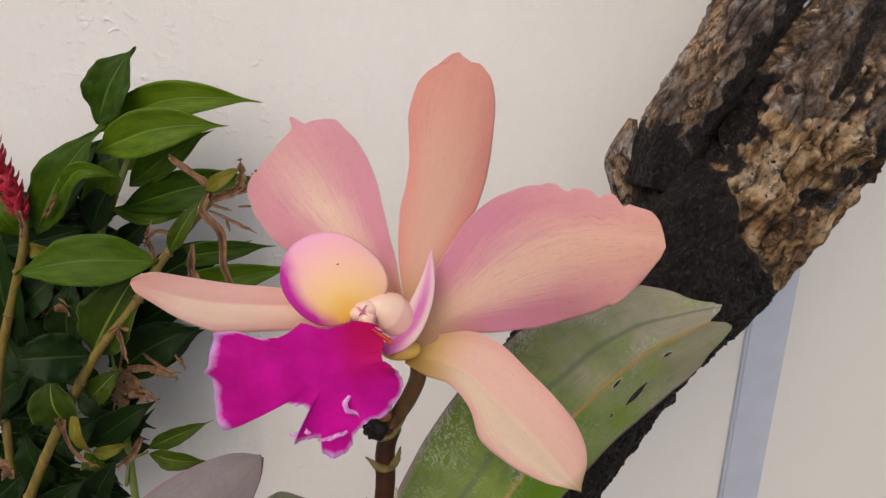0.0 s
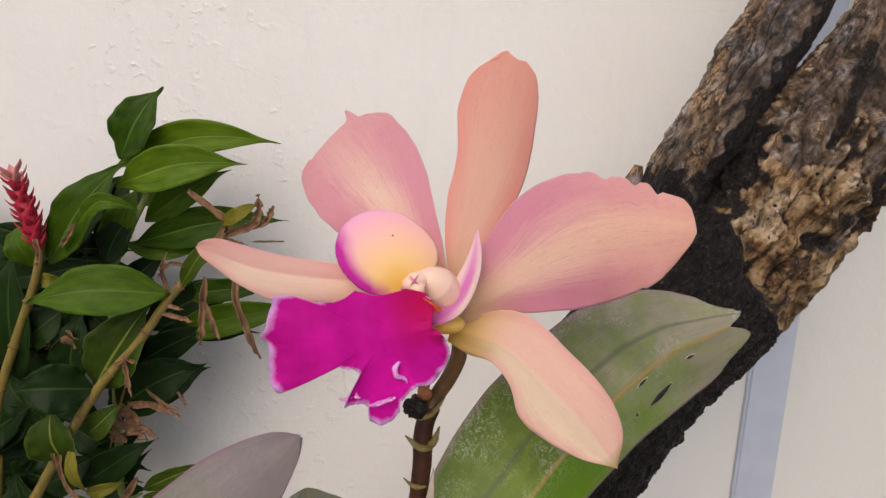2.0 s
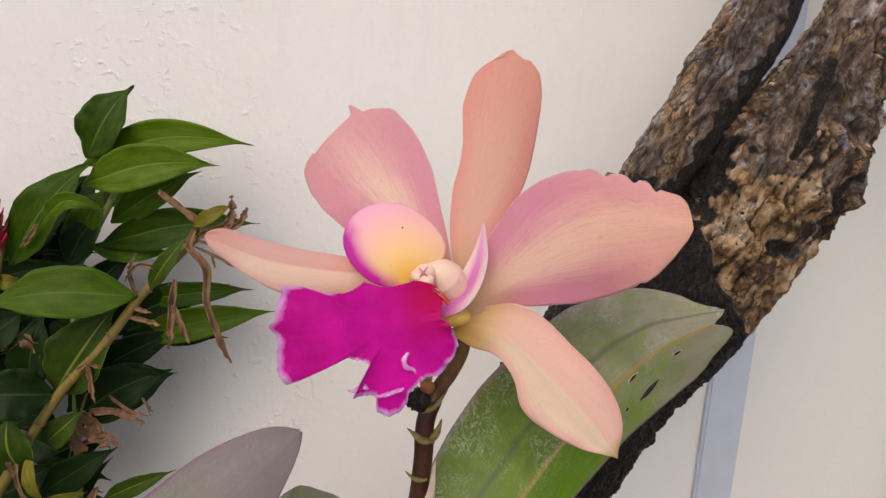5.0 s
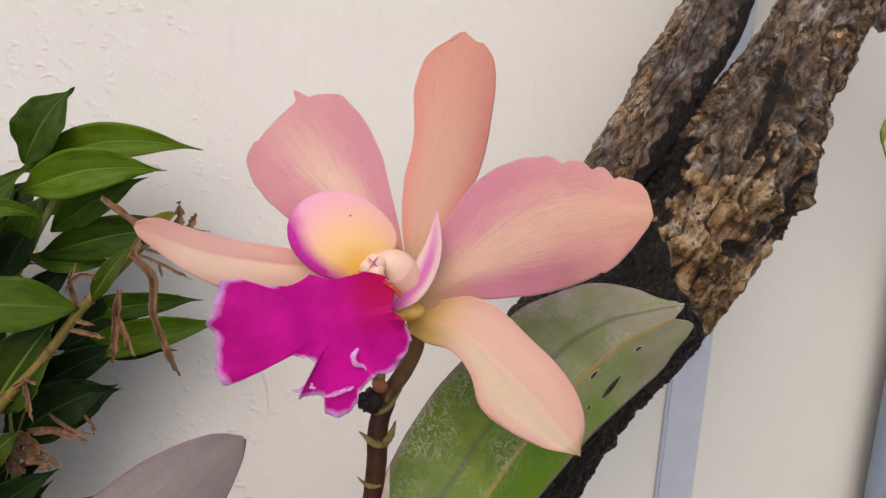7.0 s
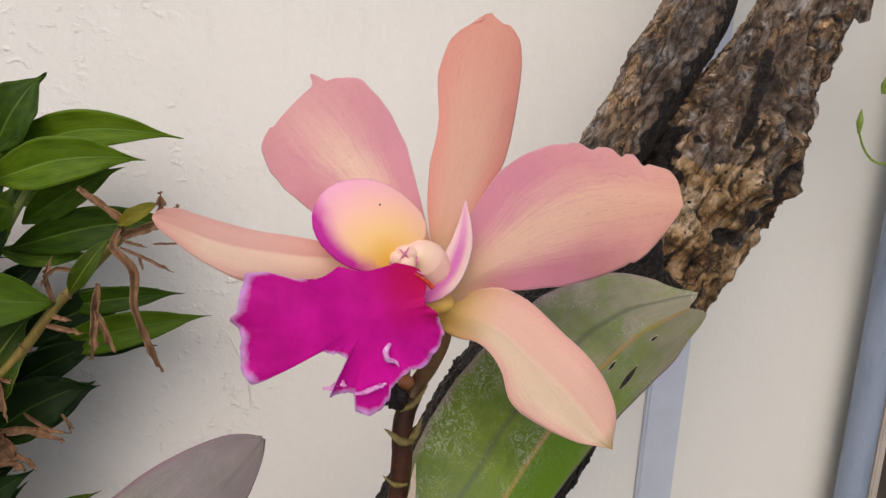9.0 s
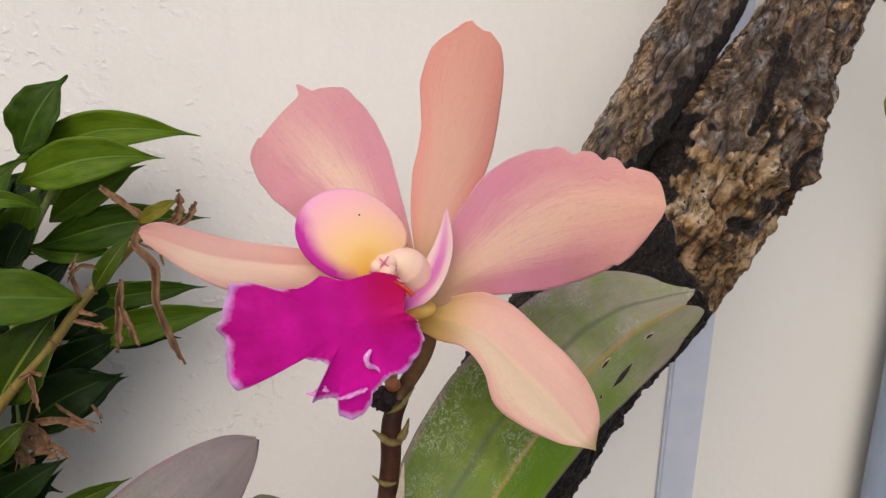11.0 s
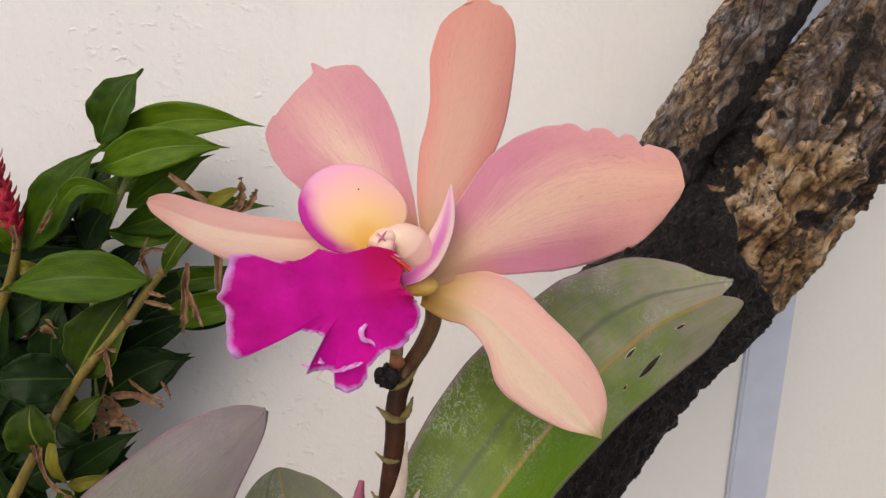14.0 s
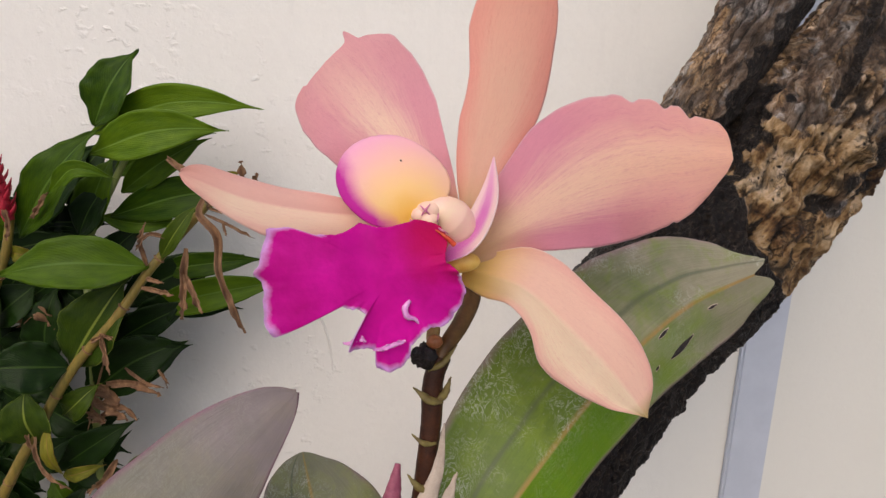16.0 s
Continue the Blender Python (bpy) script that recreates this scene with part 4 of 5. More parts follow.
part("lateral_sepal", blade_mesh("lateral_sepal", SEPAL_FOLDED, [(-5.4, -0.1, -6), (-28.7, 7.9, -1.5), (-51.7, 10.3, 5), (-72.7, 14.5, 12.5), (-91.1, 22.4, 20)],
     (0, 3.3, 3.1, 4.3, 6.0, 6.7, 6.9, 7.3, 7.4, 7.0, 6.4, 5.6, 3.7, 1.2), (4.2, 6.3, 7.9, 8.7, 8.6, 9.0, 9.6, 10.3, 8.5, 6.8, 4.9, 3.6, 2.5, 0.2),
     facing=(0.1, 0.35, 1), cup=0.5, fold=0.25, wave=0.5, waves=2.0, seed=9), orchid, "pale peach folded side sepal", 0.25 * MM)
part("lateral_sepal", blade_mesh("lateral_sepal", SEPAL_KEELED, [(-2.0, -9.1, 0), (17.7, -15.7, 4.5), (33.0, -29.1, 9), (46.7, -43.4, 12), (59.1, -59.4, 12)],
     (5.5, 8.7, 7.4, 8.3, 10.5, 16.0, 16.5, 14.9, 13.2, 10.9, 8.2, 4.1, 1.3, 0), (3.2, 8.2, 14.0, 15.3, 15.0, 14.9, 15.0, 14.6, 13.9, 12.4, 10.4, 7.3, 2.3, 0),
     cup=-0.12, fold=-0.40, wave=0.7, waves=2.0, seed=11), orchid, "pale peach keeled side sepal, greenish tip", 0.25 * MM)

# lip: spreading magenta front lobe with a pale frilled margin
LIP_R = (20.8, 19.8, 18.4, 17.1, 17.1, 17.4, 18.4, 19.6, 20.2, 20.6, 20.8, 21.1, 20.7, 20.2, 19.6, 19.2, 18.8, 18.3, 17.1, 16.5, 15.9, 15.5, 15.1, 14.8, 14.7, 14.8, 15.0, 15.3, 16.0, 16.9, 18.0, 19.2, 19.2, 19.3, 19.6, 20.2, 21.2, 23.3, 26.4, 36.5, 41.4, 41.0, 41.0, 41.4, 41.5, 43.5, 41.0, 40.5, 41.2, 42.1, 43.1, 42.4, 41.7, 18.6, 18.0, 16.8, 15.7, 15.3, 14.9, 14.7, 27.5, 26.0, 25.2, 24.8, 24.8, 30.8, 31.4, 31.4, 31.1, 29.8, 27.6, 23.4, 22.7, 21.9, 21.1, 20.5, 20.6, 21.7, 22.7, 23.3, 23.7, 23.6, 23.3, 23.5, 23.9, 23.9, 23.9, 23.4, 22.2, 21.8)


def lip_lift(x, y, r, a):
    """Two spreading halves with a groove between them, turned down towards the sides, ruffled at the free margin."""
    s = x + 6 + 0.25 * y
    z = 3.4 * (1 - math.exp(-((s / 8.0) ** 2))) + r**4 * (0.9 * math.sin(5 * a + 0.6) + 0.3 * math.sin(8 * a)) - 0.0032 * (x + 14) ** 2 - 0.006 * max(-y, 0) ** 1.6 - 0.05 * max(y, 0) ** 1.3
    free = 1.0 if y < 6 or x < -20 else 0.0
    return z + free * (0.8 * r**6 * math.sin(11 * a) + r**12 * (0.8 * math.sin(23 * a + 1.0) + 0.4 * math.sin(41 * a)))


lip = part("lip", polar_mesh("lip", LIP, (-25.7, -9.2, 20.5), LIP_R, lip_lift, 28, 360, joined=(-1, 150), jag=0.30), orchid, "velvety magenta lip with white ruffled margin", 0.3 * MM)
LOBE_R = (19.1, 17.3, 16.1, 15.6, 14.9, 14.5, 14.6, 15.0, 15.0, 15.4, 16.1, 16.3, 17.0, 18.4, 18.7, 19.7, 19.7, 19.9, 19.1, 19.0, 17.3, 16.3, 15.9, 15.9, 15.7, 15.3, 15.3, 14.8, 14.6, 14.3, 14.0, 14.0, 14.4, 15.6, 18.0, 19.6)
for _ in range(4):
    LOBE_R = [(LOBE_R[k - 1] + 2 * LOBE_R[k] + LOBE_R[(k + 1) % 36]) / 4 for k in range(36)]
part("side_lobe", polar_mesh("side_lobe", LOBE, (-25.2, 19.9, 11), LOBE_R, lambda x, y, r, a: 4.5 * (1 - r * r) + 0.06 * x - 0.34 * y, 20, 120), lip, "rounded yellow and pink lip lobe", 0.5 * MM)
part("side_lobe", blade_mesh("side_lobe", FIN, [(-9.5, -5.0, 14), (-1.5, 1.0, 12.5), (4.8, 12.0, 10), (8.0, 28.5, 5)], (1.8, 4.4, 5.4, 5.3, 4.5, 3.3, 1.9, 0.2), (1.6, 2.9, 4.0, 4.2, 3.9, 2.9, 1.4, 0.1),
     facing=(-0.6, 0.2, 1), cup=-0.4, n=30, m=13, seed=3, power=1.0), lip, "upright narrow pink and violet lip lobe", 0.5 * MM)
for pts, rad in (([(-20.4, -17.6, 22.5), (-21.9, -19.8, 23.4), (-21.3, -22.4, 23.4), (-18.9, -23.4, 22.8), (-17.0, -25.8, 22)], (1.2, 2.3, 2.1, 1.2, 0.5)),
                 ([(-66.5, -6.0, 17), (-66.9, -9.0, 18), (-66.0, -12.5, 17)], (0.4, 1.1, 0.4))):
    part("frill", tube_mesh("frill", FRILL, [(x, y, z - 0.7) for x, y, z in pts], np.array(rad) * 0.45, MM, 24, 10, 0.12), lip, "white curled frill")
for k, pts in enumerate(([(-41.4, -31.0, 21.2), (-38.6, -30.6, 22.0), (-36.6, -29.0, 22.4), (-34.2, -30.4, 22.2)], [(-32.0, -33.2, 21.4), (-28.6, -32.4, 22.2), (-25.8, -31.4, 22.4), (-21.8, -30.2, 22.0)])):
    part("frill", blade_mesh("frill", FRILL, pts, (0.2, 0.7, 0.9, 0.8, 0.9, 0.2), (0.2, 0.5, 0.7, 0.6, 0.7, 0.2), facing=(0, 0.3, 1), wave=0.8, waves=2.6, jag=0.2, n=36, m=7, seed=60 + k, power=1.0), lip, "white curled frill", 0.2 * MM)
part("throat", tube_mesh("throat", THROAT, [(-12.6, 4.6, 19.2), (-10.6, 3.4, 19.8), (-8.2, 1.6, 19.8), (-6.2, -0.4, 19.2)], (0.2, 0.5, 0.8, 0.9), MM, 20, 12), lip, "orange-red throat")

column = part("column", tube_mesh("column", COLUMN, [(-16.5, 10.4, 13.0), (-14.2, 10.9, 13.6), (-10.8, 10.6, 12.8), (-6.4, 7.4, 9.8), (-2.6, 0.5, 5)], (1.6, 4.8, 7.0, 6.9, 5.0), MM, 40, 28, 0.004), orchid, "waxy cream and pink column")
for cx, cy, rx, ry, cz in ((-14.2, 7.6, 3.2, 3.0, 16.6), (-17.0, 9.0, 3.0, 2.8, 15.8), (-14.4, 10.6, 4.0, 3.0, 16.0)):
    part("anther_cap", ball_mesh("anther_cap", COLUMN, (cx, cy, cz), (rx, ry, 2.8), n=16, m=22, lumps=0.01), column)
for x0, y0, x1, y1 in ((-17.0, 12.2, -13.9, 9.2), (-13.9, 12.6, -16.6, 9.0), (-20.2, 8.0, -19.2, 5.6), (-12.0, 5.4, -8.2, 3.2), (-11.2, 9.8, -11.6, 6.8)):
    part("anther_mark", tube_mesh("anther_mark", ANTHER, [(x0, y0, 18.6), ((x0 + x1) / 2, (y0 + y1) / 2, 19.3), (x1, y1, 18.9)], (0.15, 0.42, 0.15), MM, 10, 8), column, "crimson mark")
part("speck", ball_mesh("speck", CUT, (-23.0, 26.4, 17.6), (0.32, 0.32, 0.32), n=6, m=8), lip, "tiny dark speck")

stem = part("stem", tube_mesh("stem", STALK, [(-9.4, -42.3, -10), (-11.9, -48.8, -10), (-13.2, -65.7, -10), (-15.3, -82.6, -10), (-18.3, -103.7, -12), (-22.5, -129.0, -20)], (3.6, 3.9, 3.7, 3.6, 3.8, 4.4), MM, 60, 18, 0.02), orchid, "dark brown jointed flower stem")
part("pedicel", tube_mesh("pedicel", PEDICEL, [(0.5, -6.0, -3), (1.6, -14.0, -4), (1.3, -20.9, -6), (-2.4, -29.9, -8), (-8.1, -39.3, -10), (-10.5, -44.5, -10)], (3.4, 3.2, 3.2, 3.2, 3.1, 3.4), MM, 34, 18), orchid, "curved olive-brown flower stalk")
part("ovary", ball_mesh("ovary", OVARY, (-4.0, -6.6, 7), (7.2, 3.8, 4.6), n=16, m=20, lumps=0.01), orchid, "yellow-green base of the flower")
part("cut_stub", ball_mesh("cut_stub", CUT, (-15.8, -41.4, -6.5), (3.9, 4.2, 3.4), lumps=0.34, seed=5), stem, "blackened cut end")
part("scar", ball_mesh("scar", SCAR, (-12.0, -36.0, -5.4), (3.0, 2.6, 2.2), lumps=0.05, seed=6), stem, "rust-orange scar")
part("green_bud", tube_mesh("green_bud", BUD_TAN, [(-12.6, -36, -9), (-12.2, -31.5, -9), (-12.0, -27.0, -9)], (2.4, 2.5, 1.9), MM, 12, 14), stem, "small yellow-green bud")
for k, (c, a, b) in enumerate((([(-9.0, -57.8, -7), (-14.5, -56.5, -4), (-19.8, -52.2, -5)], (1.5, 2.6, 3.4, 3.0, 1.6, 0.1), (1.5, 2.4, 2.4, 1.8, 1.0, 0.1)),
                              ([(-12.5, -58.5, -7), (-8.6, -54.5, -6), (-6.2, -48.9, -6)], (1.5, 2.6, 2.8, 2.2, 1.4, 0.1), (1.5, 2.0, 2.4, 1.8, 1.0, 0.1)),
                              ([(-11.5, -73.2, -7), (-16.5, -72.4, -5), (-20.4, -69.4, -6)], (1.0, 1.6, 1.8, 1.4, 0.8, 0.1), (1.0, 1.4, 1.6, 1.2, 0.8, 0.1)),
                              ([(-14.0, -90.5, -7), (-18.4, -88.4, -5), (-22.0, -84.2, -6)], (1.5, 2.2, 2.4, 2.0, 1.0, 0.1), (1.5, 2.0, 2.2, 1.6, 1.0, 0.1)),
                              ([(-14.5, -46.2, -6), (-10.0, -44.0, -5.5), (-4.0, -37.5, -6)], (1.0, 1.8, 2.2, 1.8, 1.0, 0.1), (1.0, 1.6, 1.8, 1.4, 0.8, 0.1)))):
    part("bract", blade_mesh("bract", BRACT, c, np.array(a) * 0.58, np.array(b) * 0.58, facing=(-0.2, 0.6, 1), cup=0.7, n=18, m=9, wave=0.3, seed=20 + k, power=1.0), stem, thick=0.4 * MM)
part("dry_sheath", blade_mesh("dry_sheath", SHEATH, [(-21, -112, -4), (-16, -96, -5), (-11.0, -82, -6), (-8.6, -66, -7)], (3.5, 4.6, 4.2, 3.2, 2.2, 1.2, 0.1), (3.0, 4.4, 3.8, 2.6, 1.8, 1.0, 0.1),
     cup=0.6, wave=0.5, n=30, m=11, seed=31, power=1.0), stem, "papery dry sheath", 0.35 * MM)
part("dry_sheath", blade_mesh("dry_sheath", SHEATH, [(-12, -114, -8), (-9, -100, -7), (-6.5, -90, -6), (-4.0, -84, -7)], (2.5, 3.6, 3.6, 3.0, 1.6, 0.1), (2.5, 3.4, 3.2, 2.4, 1.2, 0.1),
     cup=0.6, wave=0.6, n=24, m=11, seed=33, power=1.0), stem, "papery dry sheath", 0.35 * MM)
for k, pts in enumerate(([(-30, -106, -4), (-28.0, -94, -3), (-26.2, -84.5, -4), (-25.4, -79.8, -5)], [(-37, -106, -4), (-36.0, -98, -3), (-36.4, -92, -4)])):
    part("withered_bud", tube_mesh("withered_bud", PINKBUD, pts, (2.4, 4.0, 2.8, 1.0) if k == 0 else (1.6, 2.6, 0.8), MM, 20, 14, 0.06, k), orchid, "shrivelled dark pink bud")

leaf_mesh = blade_mesh("leaf", STRAP, [(2, -128, -14), (14, -110, -22), (32.3, -89.1, -30), (48.8, -72.5, -38), (82.9, -42.7, -50), (102.9, -30.5, -57), (121.0, -23.4, -62), (140.5, -16.6, -67)],
     (19.0, 20.2, 21.3, 21.8, 22.3, 23.3, 24.4, 25.3, 26.0, 26.8, 27.4, 27.3, 27.7, 26.0, 22.3, 15.5), (30.0, 32.2, 34.4, 36.5, 38.6, 40.0, 41.3, 41.0, 40.5, 40.0, 39.1, 35.0, 31.0, 24.3, 17.7, 9.0),
     cup=0.12, fold=-0.30, wave=1.0, waves=1.6, n=80, m=39, seed=41, power=1.0, notch=7.0, tip=((-1, -8), (-0.8, -1), (-0.55, 4), (-0.3, 4), (-0.05, 0), (0.05, 0), (0.25, 3.0), (0.45, 2.5), (0.7, -2), (1, -11)))
leaf = part("leaf", leaf_mesh, orchid, "leathery green leaf, split tip and slits", 1.6 * MM)
leaf_skin = BVHTree.FromPolygons([v.co for v in leaf_mesh.vertices], [p.vertices for p in leaf_mesh.polygons])
for k, (c, ang, lng) in enumerate((((98.5, -49.6), 42, 7.4), ((88.0, -42.6), 42, 3.0), ((113.5, -32.5), 24, 2.4), ((86.0, -58.0), 60, 1.2))):
    for nm, mat, low, more, lab in (("slit", CUT, 1.1, 0.0, "dark torn slit"), ("slit_rim", SHEATH, 0.85, 0.45, "pale dried edge of a slit")):
        pts = []
        for s in (-1, -0.5, 0, 0.5, 1):
            x, y = c[0] + (lng + more) * s * math.cos(radians(ang)), c[1] + (lng + more) * s * math.sin(radians(ang))
            hit = leaf_skin.ray_cast(Vector((x * MM, y * MM, 0.1)), Vector((0, 0, -1)))[0]
            pts.append((x, y, (hit.z / MM if hit else -60.0) + low))
        prof = np.array((0.05, 0.7, 1.0, 0.9, 0.5, 0.05)) * (0.35 + 0.15 * lng) + 0.7 * more
        part(nm, blade_mesh(nm, mat, pts, prof, prof, facing=(0.1, -0.25, 1), n=14, m=5, power=1.0, seed=k), leaf, lab, 0.2 * MM)
part("leaf", blade_mesh("leaf", STRAP_GREY, [(-132, -133, 9), (-117.9, -117, 5), (-104.8, -101.9, 1.3), (-91.7, -86.7, -3.5), (-77.7, -71.4, -9), (-62.7, -55.9, -15)],
     (15, 18, 19.2, 19.6, 19.6, 18.9, 17.3, 15.1, 12.3, 10.1, 8.0, 5.7, 2.9, 0.5), (18, 24, 28.6, 29.4, 28.6, 26.3, 24.4, 22.6, 19.9, 16.8, 13.4, 9.8, 5.2, 0.5),
     cup=0.15, fold=-0.12, wave=0.6, waves=1.5, n=50, m=27, seed=43), orchid, "dusty grey-purple leathery leaf", 1.4 * MM)
part("leaf", blade_mesh("leaf", STRAP_BACK, [(-52, -160, -40), (-56.8, -145.7, -50), (-61.7, -118.6, -50), (-68.4, -94.7, -60)],
     (24, 28, 30.5, 31.2, 30.7, 29.5, 27.9, 25.8, 22.4, 18.2, 13.9, 7.9, 3.9, 0), (20, 24, 27.6, 29, 29.2, 28.1, 26.7, 25.1, 23.7, 21.7, 18.9, 14.0, 8.8, 1.6),
     cup=0.2, fold=-0.1, n=40, m=23, seed=45), orchid, "dull green leathery leaf", 1.4 * MM)
part("rhizome", tube_mesh("rhizome", STALK, [(-130, -132, 5), (-70, -146, -16), (-22.5, -131, -20), (2, -130, -16), (-10, -150, -60), (-28, -190, -130)], (4, 6, 7, 7, 8), MM, 30, 14, 0.05, 3), orchid, "brown creeping root stock on the trunk")


# ---- the ginger plant by the wall ----
ginger = tagged(new("ginger_plant"), "leafy red ginger clump with dry brown tips", "ginger plant")
ginger.matrix_world = carried_over(0.98)
GINGER_COUNT = [0]


def ginger_leaf(base, tip, width, bow, tilt, mat):
    """A lance-shaped, slightly wavy leaf that arches from base to tip; tilt turns its blade about its length."""
    GINGER_COUNT[0] += 1
    k = GINGER_COUNT[0]
    a, b = np.array(base), np.array(tip)
    width *= 1.12
    tilt *= 0.6
    mid = (a + b) / 2 + np.array((0.0, -0.012, -bow * 0.8))
    d = unit(b - a)
    f = np.array((0.0, -1.0, 0.25))
    turn = Matrix.Rotation(radians(tilt) * 0.6, 3, Vector(d))
    f = np.array(turn @ Vector(f))
    prof = np.array((0.06, 0.31, 0.58, 0.79, 0.93, 0.99, 1.0, 0.97, 0.90, 0.79, 0.63, 0.42, 0.20, 0.06, 0.0)) * width / 2
    line = [a, a * 0.7 + mid * 0.33 - b * 0.03, mid, b * 0.72 + mid * 0.31 - a * 0.03, b + np.array((0, 0.004, -0.002))]
    part("leaf", blade_mesh("leaf", mat, line, prof, prof, facing=f, cup=-0.10, fold=0.15, wave=width * 0.036, waves=2.2 + 0.7 * (k % 4), jag=width * 0.010, scale=1.0, n=34, m=13, seed=100 + k, power=1.0), ginger, thick=0.0005)


def cane(name, pts, r0, r1, mat, parent):
    ob = part(name, tube_mesh(name, mat, pts, (r0, (r0 + r1) / 2, r1), 1.0, 10 * len(pts), 14, 0.015, len(pts)), parent, "tan and green jointed cane" if mat == CANE else "")
    line = smooth_line(pts, 9 * len(pts))
    if mat == CANE:
        for i in range(6, len(line) - 4, 9):
            q, w = line[i], line[i + 1] - line[i]
            part("node_ring", tube_mesh("node_ring", DRY, [q - w * 0.12, q, q + w * 0.12], (r0 * 0.9, r0 * 1.07, r0 * 0.9), 1.0, 5, 14, 0.05, i), ob)
    return ob


def dry_strip(pts, width):
    GINGER_COUNT[0] += 1
    k = GINGER_COUNT[0]
    w = width / 2
    prof = np.array((0.5, 0.9, 1.0, 0.8, 1.0, 0.7, 0.15)) * w
    part("dry_strip", blade_mesh("dry_strip", DRY, pts, prof, prof * 0.8, facing=(0.25, -1, 0.3), cup=-0.8, fold=0.7, wave=w * 0.6, waves=3.1, jag=w * 0.5, scale=1.0, n=34, m=9, seed=300 + k, power=1.0), ginger, "curled dry brown strip", 0.0005)


def red_ginger(base, tip):
    a, b = np.array(base), np.array(tip)
    d = b - a
    core = part("flower_head", tube_mesh("flower_head", RED, [a, a + d * 0.5, a + d * 0.92], (0.005, 0.009, 0.003), 1.0, 14, 12), ginger, "waxy red cone of bracts")
    for k in range(44):
        s = 0.04 + 0.94 * k / 44
        ang = k * 2.399
        side = unit(np.cross(d, (0, -1, 0)))
        out = math.cos(ang) * side + math.sin(ang) * np.array((0, -1.0, 0))
        r = 0.011 * math.sin(min(1.0, 0.35 + s) * 2.2) + 0.002
        p0 = a + d * s + out * r * 0.4
        p1 = p0 + unit(d) * 0.013 + out * r * (0.75 if s < 0.8 else 0.9)
        prof = np.array((0.6, 1.0, 0.95, 0.6, 0.0)) * 0.0042
        part("bract", blade_mesh("bract", PINK if s > 0.80 else RED, [p0, (p0 + p1) / 2 + out * 0.002, p1], prof, prof, facing=tuple(out), cup=0.5, scale=1.0, n=10, m=5, seed=k, power=1.0), core, thick=0.0006)


ginger_leaf((-0.352, 0.700, 1.223), (-0.305, 0.700, 1.300), 0.044, -0.002, -10, LEAF_MID)
ginger_leaf((-0.361, 0.710, 1.215), (-0.186, 0.710, 1.246), 0.036, -0.022, 40, LEAF_LIGHT)
ginger_leaf((-0.353, 0.690, 1.196), (-0.217, 0.690, 1.224), 0.040, -0.013, 30, LEAF_LIGHT)
ginger_leaf((-0.342, 0.730, 1.153), (-0.246, 0.730, 1.215), 0.032, -0.004, 20, LEAF_MID)
ginger_leaf((-0.424, 0.680, 1.111), (-0.335, 0.680, 1.226), 0.046, -0.009, -25, LEAF_MID)
ginger_leaf((-0.383, 0.665, 1.159), (-0.320, 0.665, 1.175), 0.016, -0.021, 30, LEAF_LIGHT)
ginger_leaf((-0.374, 0.710, 1.108), (-0.337, 0.710, 1.198), 0.036, 0.000, -15, LEAF_MID)
ginger_leaf((-0.355, 0.730, 1.127), (-0.183, 0.730, 1.160), 0.038, -0.013, 25, LEAF_MID)
ginger_leaf((-0.290, 0.660, 1.089), (-0.430, 0.640, 1.081), 0.047, -0.013, 25, LEAF_MID)
ginger_leaf((-0.382, 0.675, 0.978), (-0.315, 0.675, 1.078), 0.057, 0.000, -10, LEAF_BRIGHT)
ginger_leaf((-0.375, 0.660, 0.983), (-0.446, 0.640, 0.987), 0.046, -0.007, 20, LEAF_SHADED)
ginger_leaf((-0.413, 0.660, 0.899), (-0.421, 0.660, 0.961), 0.046, 0.000, 5, LEAF_BRIGHT)
ginger_leaf((-0.395, 0.680, 0.921), (-0.356, 0.680, 0.958), 0.026, 0.000, 10, LEAF_BRIGHT)
ginger_leaf((-0.324, 0.735, 1.023), (-0.164, 0.735, 1.059), 0.034, -0.007, 25, LEAF_MID)
ginger_leaf((-0.322, 0.750, 1.062), (-0.193, 0.750, 1.080), 0.025, -0.005, 20, LEAF_MID)
ginger_leaf((-0.363, 0.720, 0.957), (-0.273, 0.720, 0.988), 0.050, -0.005, 20, LEAF_SHADED)
ginger_leaf((-0.366, 0.735, 0.981), (-0.266, 0.735, 1.034), 0.033, -0.006, 15, LEAF_SHADED)
ginger_leaf((-0.420, 0.700, 0.973), (-0.401, 0.700, 1.060), 0.041, 0.000, -5, LEAF_SHADED)
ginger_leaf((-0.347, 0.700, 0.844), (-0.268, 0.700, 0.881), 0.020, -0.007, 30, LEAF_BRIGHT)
ginger_leaf((-0.423, 0.710, 0.841), (-0.332, 0.710, 0.904), 0.035, -0.005, 15, LEAF_SHADED)
ginger_leaf((-0.425, 0.700, 1.056), (-0.468, 0.700, 1.017), 0.038, 0.000, 10, LEAF_SHADED)
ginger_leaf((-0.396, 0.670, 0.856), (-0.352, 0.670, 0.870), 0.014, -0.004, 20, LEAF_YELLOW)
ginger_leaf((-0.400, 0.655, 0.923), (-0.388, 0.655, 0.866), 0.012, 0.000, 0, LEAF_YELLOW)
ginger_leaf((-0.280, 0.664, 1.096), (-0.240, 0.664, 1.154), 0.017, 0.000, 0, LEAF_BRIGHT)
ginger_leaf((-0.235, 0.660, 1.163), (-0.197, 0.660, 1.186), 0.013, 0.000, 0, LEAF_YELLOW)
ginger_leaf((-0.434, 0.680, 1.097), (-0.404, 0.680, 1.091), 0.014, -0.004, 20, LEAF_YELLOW)
